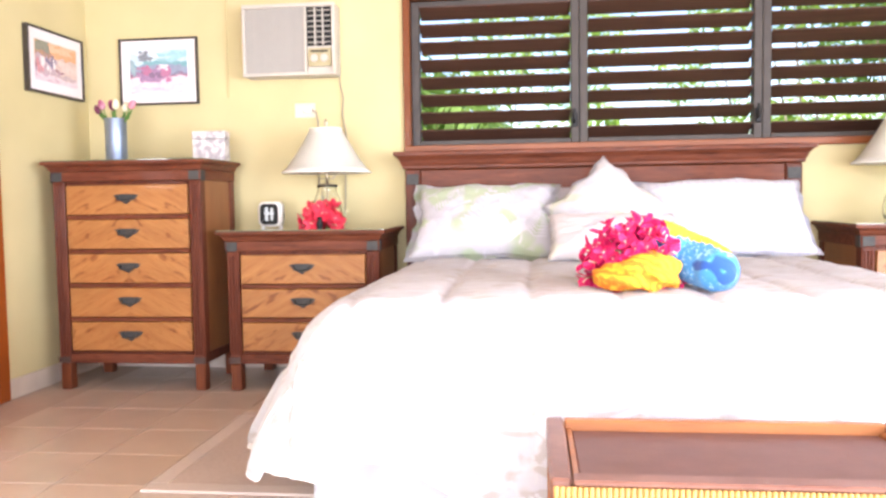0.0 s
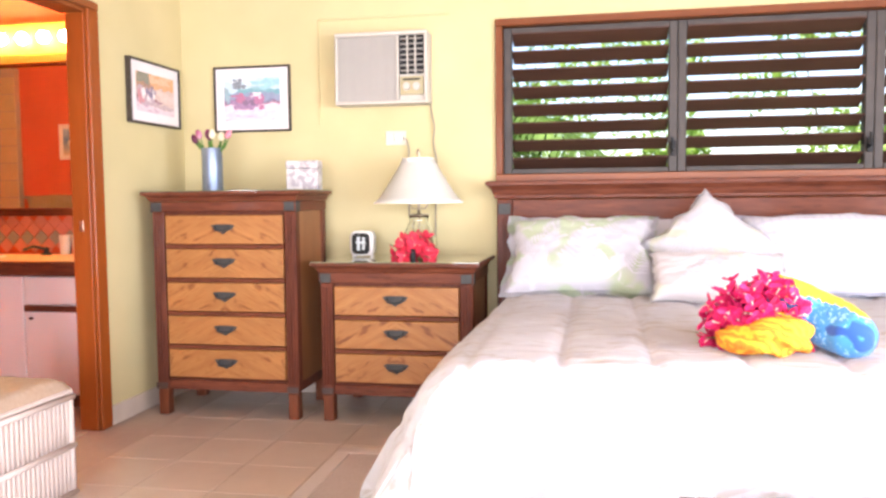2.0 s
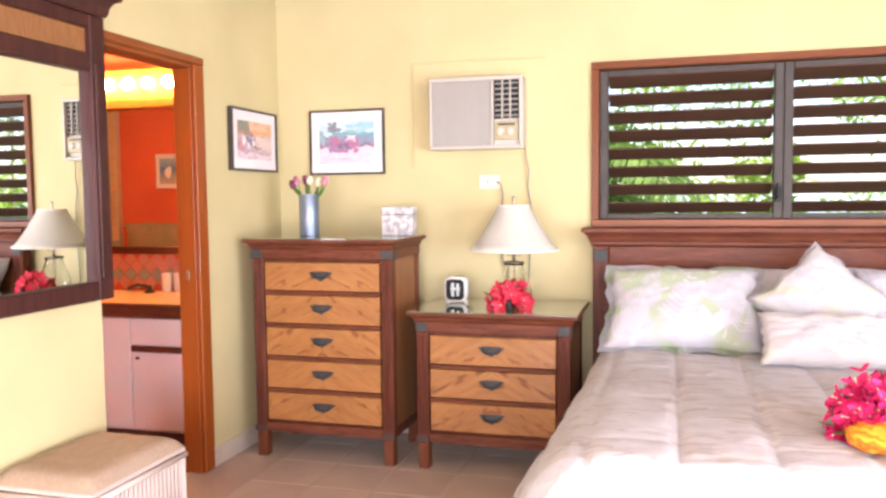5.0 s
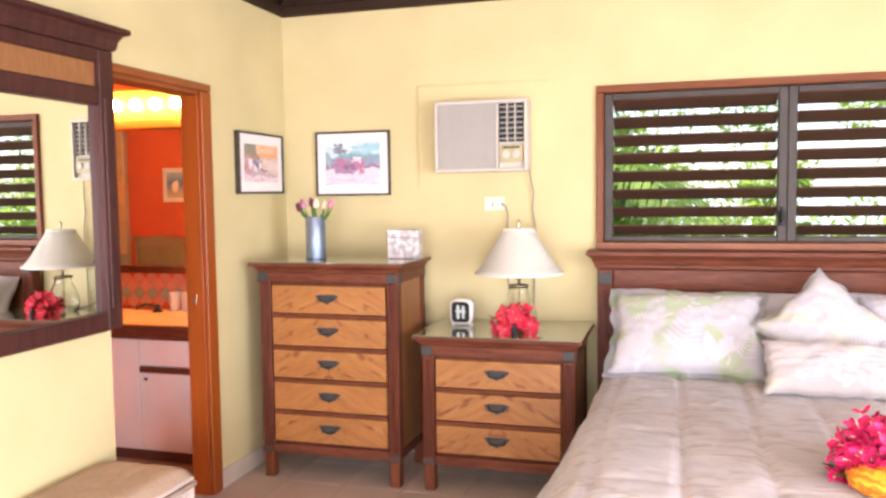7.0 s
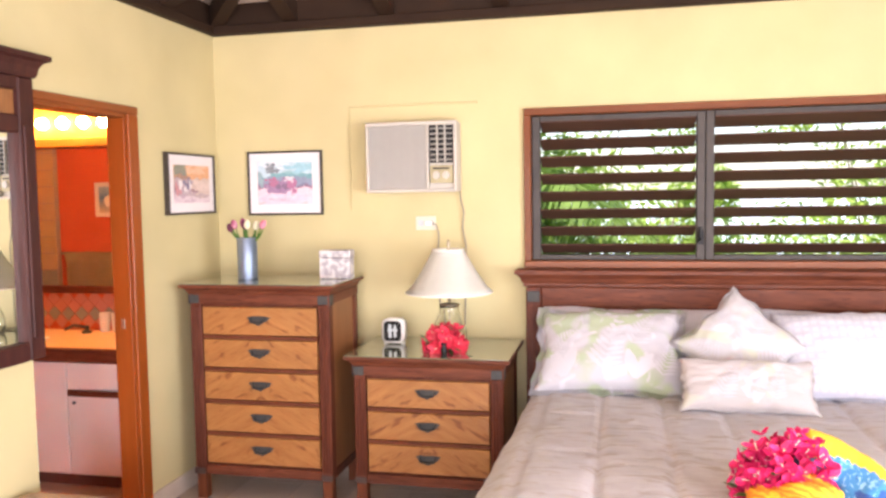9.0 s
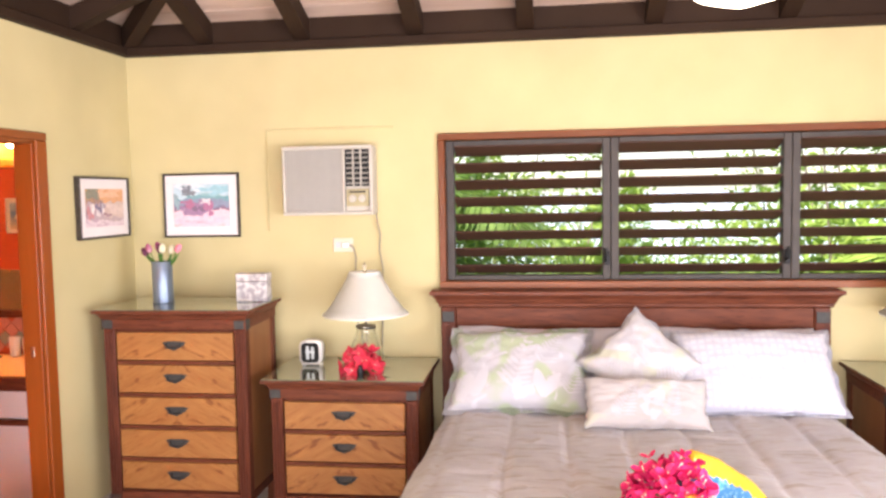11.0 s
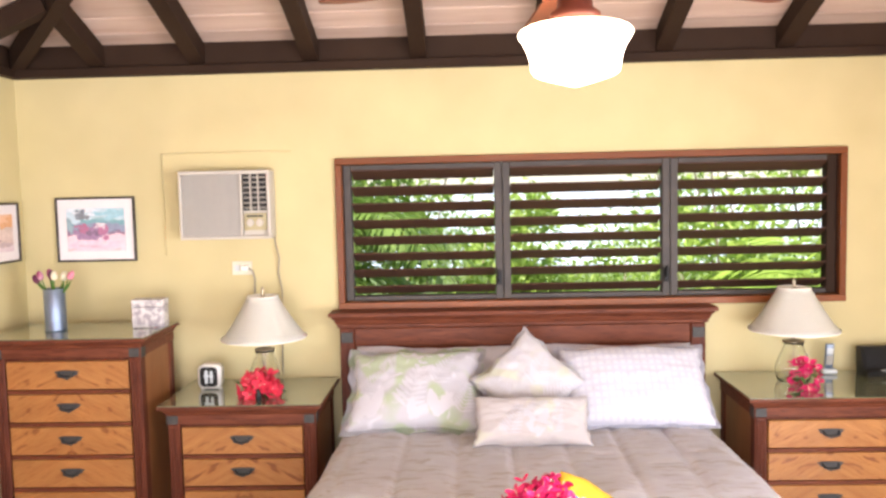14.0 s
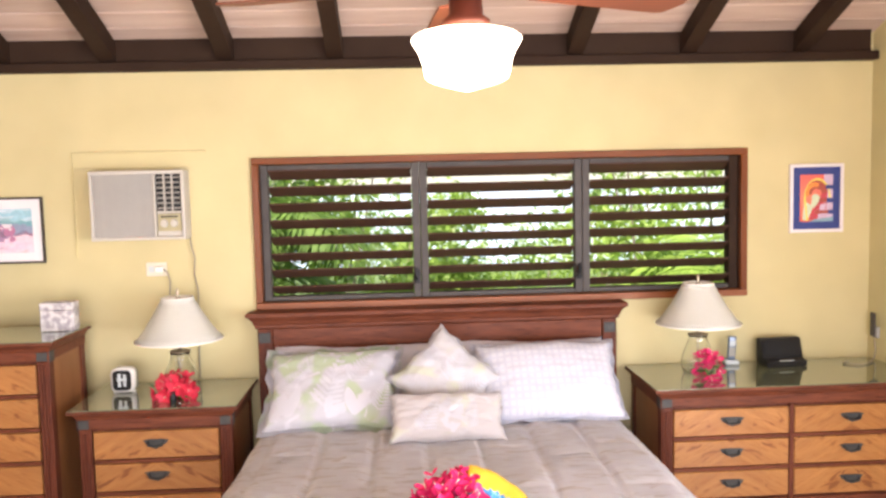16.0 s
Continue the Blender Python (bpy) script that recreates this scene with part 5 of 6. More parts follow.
            outv.append(fb.verts.new((u * (w / 2 * pinch) + ex + math.copysign(f, u) * (abs(u) == 1), v * (h / 2 * pinv) + ey + math.copysign(f, v) * (abs(v) == 1), wv)))
        for i in range(len(pts)):
            k2 = (i + 1) % len(pts)
            fb.faces.new((inn[i], inn[k2], outv[k2], outv[i]))
        bmesh.ops.solidify(fb, geom=fb.faces[:], thickness=0.005)
        part("flange", fb, material, o, "", True)
    return o


pillow("pillow", "white pillow leaning against the headboard", 0.92, 0.42, 0.19, pose(2.46, 4.785, 0.836, 62, 1, 0), M_SHEET, 0, 1)
pillow("pillow", "white pillow leaning against the headboard", 0.92, 0.42, 0.19, pose(3.46, 4.785, 0.838, 62, 1, 0), M_SHEET, 0, 2)
pillow("pillow", "leaf-print pillow in a scalloped sham, green on white", 0.70, 0.47, 0.19, pose(2.365, 4.52, 0.855, 45, 0, 0), M_LEAFP, 0.032, 3, ferns=((-.05, -.17, 72, .30, .34), (.10, -.02, 60, .22, .36), (-.30, -.05, 40, .18, .4), (-.22, -.19, 95, .17, .8), (.12, -.2, 80, .16, .8), (.24, -.18, 70, .19, .36), (-.02, -.21, 60, .12, .8), (-.31, -.2, 70, .12, .8), (-.16, .05, 75, .15, .4)))
pillow("pillow", "white checked pillow with a loose open hem", 0.78, 0.48, 0.19, pose(3.53, 4.53, 0.86, 45, 0, 0), M_CHECK, 0.02, 4)
pillow("cushion", "square pale leaf-print cushion standing on its corner", 0.425, 0.425, 0.15, pose(2.965, 4.47, 0.902, 60, 0, 0) @ pose(0, 0, 0, 0, 0, 45), M_DIAP, 0.012, 5, "cushion", ((-.02, -.04, 20, .20, .4), (.02, .08, 60, .14, .42), (-.14, .0, 95, .17, .4), (-.05, -.15, -10, .19, .42), (-.16, -.14, 60, .13, .8)))
pillow("cushion", "small oblong beige leaf-print cushion", 0.565, 0.255, 0.13, pose(2.96, 4.17, 0.785, 50, 0, 0), M_BEIGEP, 0.006, 6, "cushion", ((-.13, -.10, 65, .17, .4), (.02, -.1, 90, .15, .8), (-.02, .0, 40, .12, .42), (.10, -.09, 75, .14, .4)))

# ---- towels and bougainvillea on the bed ----


def blossom_mesh(name, material, r=0.03, petals=3):
    b2 = bmesh.new()
    for k in range(petals):
        a = 2 * math.pi * k / petals
        ca, sa = math.cos(a), math.sin(a)
        pts = [(0, 0, 0), (0.5 * r, 0.55 * r, 0.35 * r), (1.15 * r, 0.40 * r, 0.75 * r), (1.5 * r, 0, 0.8 * r), (1.15 * r, -0.40 * r, 0.75 * r), (0.5 * r, -0.55 * r, 0.35 * r), (0.75 * r, 0, 0.25 * r)]
        v = [b2.verts.new((x * ca - y * sa, x * sa + y * ca, z)) for x, y, z in pts]
        for i in range(5):
            b2.faces.new((v[i], v[i + 1], v[6]))
        b2.faces.new((v[5], v[0], v[6]))
    st = len(b2.faces)
    tube(b2, [(0, 0, 0), (0, 0, 0.75 * r)], 0.0015, 5)
    lathe(b2, [(0.0, 0.75 * r), (0.0032, 0.8 * r), (0.0, 0.9 * r)], 5)
    b2.faces.ensure_lookup_table()
    for f in b2.faces[st:]:
        f.material_index = 1
    me = bpy.data.meshes.new(name)
    b2.to_mesh(me)
    b2.free()
    me.materials.append(material)
    me.materials.append(M_CREAMT)
    return me


def bouquet(name, label, centre, radii, count, mesh, seed, leaves=14, lo=-0.2):
    rng = random.Random(seed)
    t = thing(name, label, "flowers", centre)
    for i in range(count):
        while True:
            v = Vector((rng.gauss(0, 1), rng.gauss(0, 1), rng.gauss(0, 1))).normalized()
            if v.z > lo:
                break
        k = rng.uniform(0.72, 1.05)
        o = new("blossom", mesh)
        o.parent = t
        q = (v + Vector((rng.gauss(0, .3), rng.gauss(0, .3), rng.gauss(0, .3)))).to_track_quat('Z', 'Y').to_matrix().to_4x4()
        o.matrix_basis = Matrix.Translation((v.x * radii[0] * k, v.y * radii[1] * k, (v.z - lo) / (1 - lo) * radii[2] * k)) @ q @ pose(0, 0, 0, 0, 0, rng.uniform(0, 120)) @ Matrix.Scale(rng.uniform(0.8, 1.2), 4)
    lb = bmesh.new()
    for i in range(leaves):
        a = rng.uniform(0, 6.28)
        rr = rng.uniform(0.3, 0.95)
        c = Vector((radii[0] * rr * math.cos(a), radii[1] * rr * math.sin(a), radii[2] * rng.uniform(0.1, 0.6)))
        d = Vector((math.cos(a), math.sin(a), rng.uniform(-0.3, 0.5))).normalized()
        s = d.cross(Vector((0, 0, 1))).normalized()
        vv = [lb.verts.new(p) for p in (c, c + d * 0.03 + s * 0.016, c + d * 0.065, c + d * 0.03 - s * 0.016)]
        lb.faces.new(vv)
        if i % 3 == 0:
            tube(lb, [(c.x * .2, c.y * .2, 0.0), c], 0.003, 5)
    part("leaves", lb, M_GREEN, t, "green leaves and stems")
    return t


B_MAG, B_RED, B_MAG2 = blossom_mesh("magenta_blossom", M_MAGENTA, 0.026), blossom_mesh("red_blossom", M_RED, 0.03, 5), blossom_mesh("magenta_blossom_small", M_MAGENTA, 0.026)
bouquet("bougainvillea_bouquet", "large bunch of magenta bougainvillea laid on the towels", (2.918, 3.105, 0.672), (0.145, 0.12, 0.215), 250, B_MAG, 5, 22, -0.45)


def roll(name, label, pts, radii, material, mats=(), band=None, flat_z=0.8, seed=0, turns=2):
    """A towel rolled or bundled along a curve, with spiral folds."""
    b2 = bmesh.new()
    n = 48
    pts = [Vector(p) for p in pts]
    rings = []
    for i, p in enumerate(pts):
        d = (pts[min(i + 1, len(pts) - 1)] - pts[max(i - 1, 0)]).normalized()
        a = d.cross(Vector((0, 0, 1))).normalized()
        b = a.cross(d)
        ring = []
        for k in range(n):
            th = 2 * math.pi * k / n
            rr = radii[i] * (1 + (0.15 * (1.3 - 2 * abs(math.sin(turns * th + i * 0.13 + seed))) if turns > 1 else 0.04 * math.sin(2 * turns * th + i * 0.3 + seed)) + (0.05 if turns > 1 else 0.012) * math.sin(7 * th + i * (0.35 if turns > 1 else 1.7)))
            ring.append(b2.verts.new(p + a * rr * math.cos(th) + b * rr * flat_z * math.sin(th)))
        rings.append(ring)
    for i, (A, B) in enumerate(zip(rings, rings[1:])):
        for k in range(n):
            f = b2.faces.new((A[k], A[(k + 1) % n], B[(k + 1) % n], B[k]))
            if band and band(i, k / n):
                f.material_index = 1
    b2.faces.new(rings[0][::-1])
    b2.faces.new(rings[-1])
    bmesh.ops.recalc_face_normals(b2, faces=b2.faces[:])
    o = part(name, b2, material, None, "", True, mats)
    return tagged(o, label, "towel")


def curve_pts(pts, n):
    out = []
    for i in range(n):
        s = i / (n - 1) * (len(pts) - 1)
        k = min(int(s), len(pts) - 2)
        f = s - k
        f = f * f * (3 - 2 * f) if len(pts) == 2 else f
        out.append(Vector(pts[k]).lerp(Vector(pts[k + 1]), f))
    return out


rad = lambda n, r, e: [r * (e + (1 - e) * math.sin(math.pi * min(1, max(0, i / (n - 1)))) ** 0.5) for i in range(n)]
roll("towel", "golden orange towel rolled round the flowers", curve_pts([(2.80, 3.065, 0.722), (2.84, 2.985, 0.720), (2.91, 2.95, 0.734), (2.965, 2.965, 0.738), (3.0, 3.03, 0.735)], 64), [(0.030 + 0.041 * min(1, i / 42)) * min(1, 0.4 + i / 12) * min(1, 0.45 + (63 - i) / 12) for i in range(64)], M_YELLOW, seed=1, turns=2.5)
roll("towel", "blue spotted beach towel rolled with a yellow end", curve_pts([(2.955, 3.16, 0.80), (3.045, 3.15, 0.79), (3.11, 3.09, 0.766), (3.15, 3.01, 0.744), (3.17, 2.925, 0.722)], 30),
     [(0.104 - 0.042 * i / 29) * min(1, (0.5 + i / 4)) * min(1, 0.35 + (29 - i) / 5) for i in range(30)], M_BLUE, (M_PLAINY,), lambda i, f: 0 < i < 25 and 0.03 + 0.009 * i < f < 0.62, flat_z=0.95, seed=4, turns=1)


# ---- lamps ----
def table_lamp(label, x, y, z, shade_z):
    t = thing("table_lamp", label, "lamp", (x, y, z), "bedside lamps")
    g = [(0.060, 0.001), (0.084, 0.008), (0.096, 0.045), (0.094, 0.085), (0.080, 0.13), (0.062, 0.17), (0.051, 0.195), (0.052, 0.212), (0.056, 0.222)]
    inner = [(r - 0.005, h + (0.006 if i == 0 else 0)) for i, (r, h) in enumerate(g)][::-1]
    part("glass_base", lathem(g + inner[:-1] + [(0.0, 0.010)], 32), M_GLASS, t, "clear round glass jar base", True).visible_shadow = False
    part("collar", lathem([(0.0, 0.223), (0.055, 0.223), (0.058, 0.228), (0.040, 0.233), (0.009, 0.236), (0.008, 0.285), (0.014, 0.30), (0.0, 0.302)], 24), M_BRASS, t, "aged brass collar and stem", True)
    part("inner_rod", lathem([(0.004, 0.011), (0.004, 0.222), (0.0, 0.2225)], 8), M_BRASS, t, "thin brass rod in the glass", True)
    hb = bmesh.new()
    for s in (-1, 1):
        tube(hb, [(0, 0, 0.262), (s * 0.035, 0, 0.262), (s * 0.05, 0, 0.285)], 0.004, 6)
        tube(hb, [(s * 0.05, 0, 0.285), (s * 0.06, 0, 0.40), (s * 0.035, 0, 0.50), (0, 0, 0.528)], 0.003, 6)
    part("harp", hb, M_BRASS, t)
    zb, zt, rb, rt = shade_z[0] - z, shade_z[1] - z, 0.236, 0.085
    n = 96
    sb = bmesh.new()
    rings = []
    for k in range(9):
        f = k / 8
        r = rb + (rt - rb) * (f ** 0.82)
        rings.append([(r, 2 * math.pi * i / n, zb + (zt - zb) * f) for i in range(n)])
    vr = [[sb.verts.new((r * math.cos(a), r * math.sin(a), h)) for r, a, h in ring] for ring in rings]
    for a, b in zip(vr, vr[1:]):
        for i in range(n):
            sb.faces.new((a[i], a[(i + 1) % n], b[(i + 1) % n], b[i]))
    bmesh.ops.solidify(sb, geom=sb.faces[:], thickness=0.003)
    sh = part("shade", sb, M_SHADE, t, "off-white fabric shade", True)
    tb = bmesh.new()
    for zz, r in ((zb, rb + 0.002), (zt, rt + 0.002)):
        lathe(tb, [(r - 0.001, zz - 0.003), (r + 0.0005, zz - 0.002), (r + 0.0005, zz + 0.005), (r - 0.001, zz + 0.006)], 48, close=True)
    part("shade_trim", tb, M_SHADE, sh)
    part("finial", lathem([(0.006, 0), (0.010, 0.006), (0.005, 0.014), (0.011, 0.03), (0.006, 0.05), (0.0, 0.056)], 14, (0, 0, zt + 0.003)), M_BRASS, t, "small brass finial", True)
    part("inner_bulb", lathem([(0.0, 0.30), (0.02, 0.31), (0.032, 0.36), (0.02, 0.40), (0.0, 0.408)], 16), M_WHITE, t, "unlit white bulb", True)
    return t


table_lamp("unlit glass jar table lamp with a cream fabric shade", 1.505, 4.72, 0.828, (1.122, 1.352))
table_lamp("unlit glass jar table lamp beside the dresser flowers", 4.445, 4.72, 0.828, (1.119, 1.347))

# ---- small things on the furniture ----
bouquet("flower_arrangement", "low bunch of red flowers on the nightstand", (1.515, 4.56, 0.829), (0.10, 0.07, 0.125), 34, B_RED, 8, 12, -0.3)
bouquet("flower_arrangement", "loose magenta bougainvillea in front of the lamp", (4.455, 4.565, 0.829), (0.07, 0.045, 0.19), 26, B_MAG2, 9, 12, -0.3)
cup_l = thing("flower_glass", "small dark glass holding the red flowers", "vase", (1.525, 4.475, 0.828))
part("body", lathem([(0.014, 0), (0.018, 0.02), (0.012, 0.05), (0.016, 0.06), (0.013, 0.06), (0.009, 0.05), (0.01, 0.006)], 16, close=True), M_BLACK, cup_l)

def round_box(hw, hh, r, y0, y1, zc):
    """A slab with rounded corners, upright, facing -y."""
    out = []
    for cx, cz, a0 in ((hw - r, hh - r, 0), (-hw + r, hh - r, 90), (-hw + r, -hh + r, 180), (hw - r, -hh + r, 270)):
        for k in range(6):
            a = radians(a0 + 18 * k)
            out.append((cx + r * math.cos(a), zc + cz + r * math.sin(a)))
    b2 = bmesh.new()
    prism(b2, out, y0, y1)
    return b2


ck = thing("alarm_clock", "white rounded alarm clock with a dark reflective face", "clock", (1.185, 4.74, 0.828), rz=-3)
ck.matrix_basis = ck.matrix_basis @ Matrix.Scale(1.13, 4)
part("case", round_box(0.056, 0.060, 0.03, -0.028, 0.028, 0.066), M_WHITE, ck, "", True)
part("face", round_box(0.045, 0.050, 0.022, -0.0325, -0.0295, 0.066), M_BLACK, ck, "glossy dark clock face")
for dx, dz, w2, h2 in ((-0.012, 0.066, 0.015, 0.066), (0.014, 0.066, 0.013, 0.060), (0.0, 0.070, 0.05, 0.012)):
    part("display", boxm(dx - w2 / 2, dx + w2 / 2, -0.0335, -0.0326, dz - h2 / 2, dz + h2 / 2), M_SCREEN, ck, "pale display bars")
for sx in (-0.045, 0.045):
    part("foot", lathem([(0.01, 0), (0.012, 0.01), (0.0, 0.012)], 10, (sx, 0, 0)), M_WHITE, ck)

vs_ = thing("metal_vase", "tall galvanised metal cylinder vase of tulips", "vase", (0.365, 4.63, 1.197))
part("body", lathem([(0.056, 0), (0.058, 0.004), (0.056, 0.01), (0.056, 0.225), (0.059, 0.23), (0.059, 0.234), (0.053, 0.234), (0.053, 0.012), (0.0, 0.012)], 36, close=True), M_ZINC, vs_, "", True)
for i, (dx, dy, h, mt) in enumerate(((-0.105, 0.01, 0.265, M_PURPLE), (-0.065, -0.02, 0.285, M_ROSE), (-0.02, 0.02, 0.28, M_PURPLE), (0.02, -0.03, 0.283, M_CREAMT), (0.05, 0.02, 0.275, M_CREAMT), (0.105, -0.01, 0.285, M_PINKP), (-0.04, 0.04, 0.29, M_ROSE))):
    tl = thing("tulip", "artificial tulip standing in the metal vase", "flower", (0.365, 4.63, 1.197), "tulips")
    part("stem", tube(bmesh.new(), [(dx * 0.2, dy * 0.2, 0.014), (dx * 0.45, dy * 0.4, 0.20), (dx * 0.85, dy, h)], 0.0035, 6), M_GREEN, tl)
    hb = lathem([(0.004, 0), (0.019, 0.012), (0.022, 0.032), (0.017, 0.052), (0.006, 0.064)], 9)
    head = part("bloom", hb, mt, tl, "", True)
    head.matrix_basis = pose(dx * 0.87, dy, h - 0.003, 0, dx * 260, 0) @ Matrix.Scale(0.86, 4)
    lf = bmesh.new()
    vv = [lf.verts.new(p) for p in ((dx * .3, dy * .3, 0.19), (dx * .7 + 0.012, dy, 0.235), (dx * 1.1, dy * 1.2 - 0.01, 0.285), (dx * .7 - 0.012, dy, 0.24))]
    lf.faces.new(vv)
    part("leaf", lf, M_GREEN, tl)

bx = thing("keepsake_box", "small marbled white box on the chest", "box", (0.87, 4.70, 1.197), rz=4)
part("base", boxm(-0.088, 0.088, -0.045, 0.045, 0, 0.115, 0.004), M_BLOT, bx)
part("lid", boxm(-0.0895, 0.0895, -0.0465, 0.0465, 0.1165, 0.158, 0.004), M_BLOT, bx)

ph = thing("cordless_phone", "silver cordless telephone standing in its cradle", "telephone", (4.715, 4.90, 0.828), rz=-8)
part("cradle", boxm(-0.042, 0.042, -0.045, 0.045, 0, 0.03, 0.012, 2), M_SCREEN, ph, "", True)
hs_ = part("handset", boxm(-0.024, 0.024, -0.012, 0.012, 0, 0.155, 0.009, 2), M_ZINC, ph, "silver handset", True)
hs_.matrix_basis = pose(0, 0.0, 0.026, 12, 0, 0)
part("display", boxm(-0.017, 0.017, -0.0135, -0.0115, 0.095, 0.13), M_SCREEN, hs_)
part("keypad", boxm(-0.017, 0.017, -0.0135, -0.0115, 0.03, 0.085), M_ACG, hs_)

dk = thing("speaker_dock", "black music player speaker dock on the dresser", "speaker", (5.005, 4.85, 0.828), rz=4)
dk.matrix_basis = dk.matrix_basis @ Matrix.Scale(0.9, 4)
db = bmesh.new()
prism(db, [(-0.07, 0), (0.075, 0), (0.085, 0.17), (0.02, 0.175), (-0.02, 0.05), (-0.07, 0.035)], -0.14, 0.14, 'x')
bmesh.ops.bevel(db, geom=db.edges[:], offset=0.006, segments=2, affect='EDGES')
part("body", db, M_BLACK, dk)
part("dock_tray", boxm(-0.05, 0.05, -0.066, -0.03, 0.036, 0.041, 0.002), M_SCREEN, dk, "small silver docking tray")
g = boxm(-0.125, 0.125, -0.003, 0.003, -0.055, 0.055, 0.002)
gg = part("grille", g, M_BLACK, dk, "black cloth grille")
gg.matrix_basis = pose(0, -0.004, 0.112, -18, 0, 0)

# ---- air conditioner, outlet and cords ----
ac = thing("air_conditioner", "old off-white window air conditioner set in the wall", "air conditioner", (1.264, 4.93, 1.868))
ac.matrix_basis = ac.matrix_basis @ Matrix.Scale(0.962, 4, (1, 0, 0))
part("case", boxm(-0.275, 0.275, -0.03, 0.067, -0.198, 0.198, 0.008), M_ACW, ac)
for x0, x1, z0, z1 in ((-0.275, 0.275, 0.176, 0.198), (-0.275, 0.275, -0.198, -0.180), (-0.275, -0.258, -0.180, 0.176), (0.255, 0.275, -0.180, 0.176), (0.092, 0.106, -0.180, 0.176)):
    part("front_frame", boxm(x0, x1, -0.063, -0.031, z0, z1, 0.004), M_ACW, ac)
gr = part("intake_grille", boxm(-0.257, 0.091, -0.05, -0.031, -0.179, 0.175), M_ACG, ac, "grey-beige ribbed intake grille")
rib = None
for i in range(34):
    if rib is None:
        o = part("rib", boxm(-0.173, 0.173, -0.003, 0.003, -0.0028, 0.0028, 0.001), M_ACG, gr)
        rib = o.data
    else:
        o = new("rib", rib)
        o.parent = gr
    o.matrix_basis = pose(-0.083, -0.0525, -0.172 + 0.0103 * i)
vent = part("vent", boxm(0.107, 0.254, -0.040, -0.031, -0.035, 0.175), M_BLACK, ac, "dark air outlet")
vane = None
for c in range(3):
    for r in range(7):
        if vane is None:
            o = part("vane", boxm(-0.02, 0.02, -0.008, 0.008, -0.0025, 0.0025, 0.001), M_ACG, vent)
            vane = o.data
        else:
            o = new("vane", vane)
            o.parent = vent
        o.matrix_basis = pose(0.135 + 0.046 * c, -0.05, -0.018 + 0.029 * r, 25, 0, 0)
for c in range(2):
    part("vent_bar", boxm(0.154 + 0.046 * c, 0.161 + 0.046 * c, -0.061, -0.041, -0.034, 0.174, 0.001), M_ACW, vent)
cp = part("control_panel", boxm(0.112, 0.249, -0.052, -0.031, -0.150, -0.050, 0.003), M_PANEL, ac, "dull yellow control panel with two dials")
for x in (0.150, 0.208):
    kb = lathem([(0.022, 0), (0.02, 0.012), (0.008, 0.014), (0.0, 0.014)], 18)
    o = part("dial", kb, M_ACW, cp)
    o.matrix_basis = pose(x, -0.052, -0.105, 90, 0, 0)
part("badge", boxm(0.13, 0.23, -0.053, -0.0521, -0.072, -0.062), M_BLACK, cp)

bm = bmesh.new()
box(bm, 0.868, 1.63, YB - 0.011, YB - 0.001, 2.168, 2.180, 0.003)
box(bm, 0.860, 0.867, YB - 0.011, YB - 0.001, 1.575, 2.180, 0.002)
tagged(part("trim", bm, M_WALL), "thin cream cover strip round the air conditioner patch", "trim", kind="structure")
ol = thing("wall_outlet", "white double wall outlet with a plug", "outlet", (1.315, YB, 1.49))
part("plate", boxm(-0.06, 0.06, -0.007, -0.001, -0.04, 0.04, 0.002), M_OUTLET, ol)
part("plug", boxm(0.0, 0.045, -0.04, -0.008, -0.014, 0.016, 0.005), M_WHITE, ol)
part("socket", boxm(-0.045, -0.012, -0.009, -0.0071, -0.018, 0.018), M_SCREEN, ol)
tagged(part("lamp_cord", tube(bmesh.new(), [(1.36, 4.972, 1.49), (1.385, 4.965, 1.475), (1.395, 4.975, 1.42), (1.385, 4.985, 1.30), (1.39, 4.985, 1.05), (1.43, 4.98, 0.867), (1.47, 4.85, 0.833), (1.49, 4.80, 0.835)], 0.005, 6), M_CORD, None, "", True), "thin cord from the outlet to the lamp", "cord")
part("cord", tube(bmesh.new(), [(x - 1.275, y - 4.93, z - 1.868) for x, y, z in ((1.545, 4.965, 1.685), (1.55, 4.975, 1.62), (1.565, 4.985, 1.55), (1.555, 4.985, 1.46), (1.575, 4.985, 1.36), (1.57, 4.985, 1.20), (1.56, 4.985, 0.84))], 0.0045, 6), M_CORD, ac, "thin grey hanging cord", True)

wr = thing("wall_remote", "grey remote handset in a holder on the wall", "remote control", (XR, 4.90, 1.03))
part("holder", boxm(-0.022, -0.001, -0.03, 0.03, -0.07, 0.0, 0.004), M_ACG, wr)
part("handset", boxm(-0.036, -0.023, -0.024, 0.024, -0.06, 0.085, 0.005), M_WFRAME, wr)
part("cord", tube(bmesh.new(), [(-0.018, 0, -0.07), (-0.016, -0.01, -0.15), (-0.03, -0.02, -0.188), (-0.10, -0.10, -0.194), (-0.2, -0.16, -0.194), (-0.27, -0.1, -0.194), (-0.2, -0.04, -0.194)], 0.004, 6), M_CORD, wr, "thin grey cord", True)

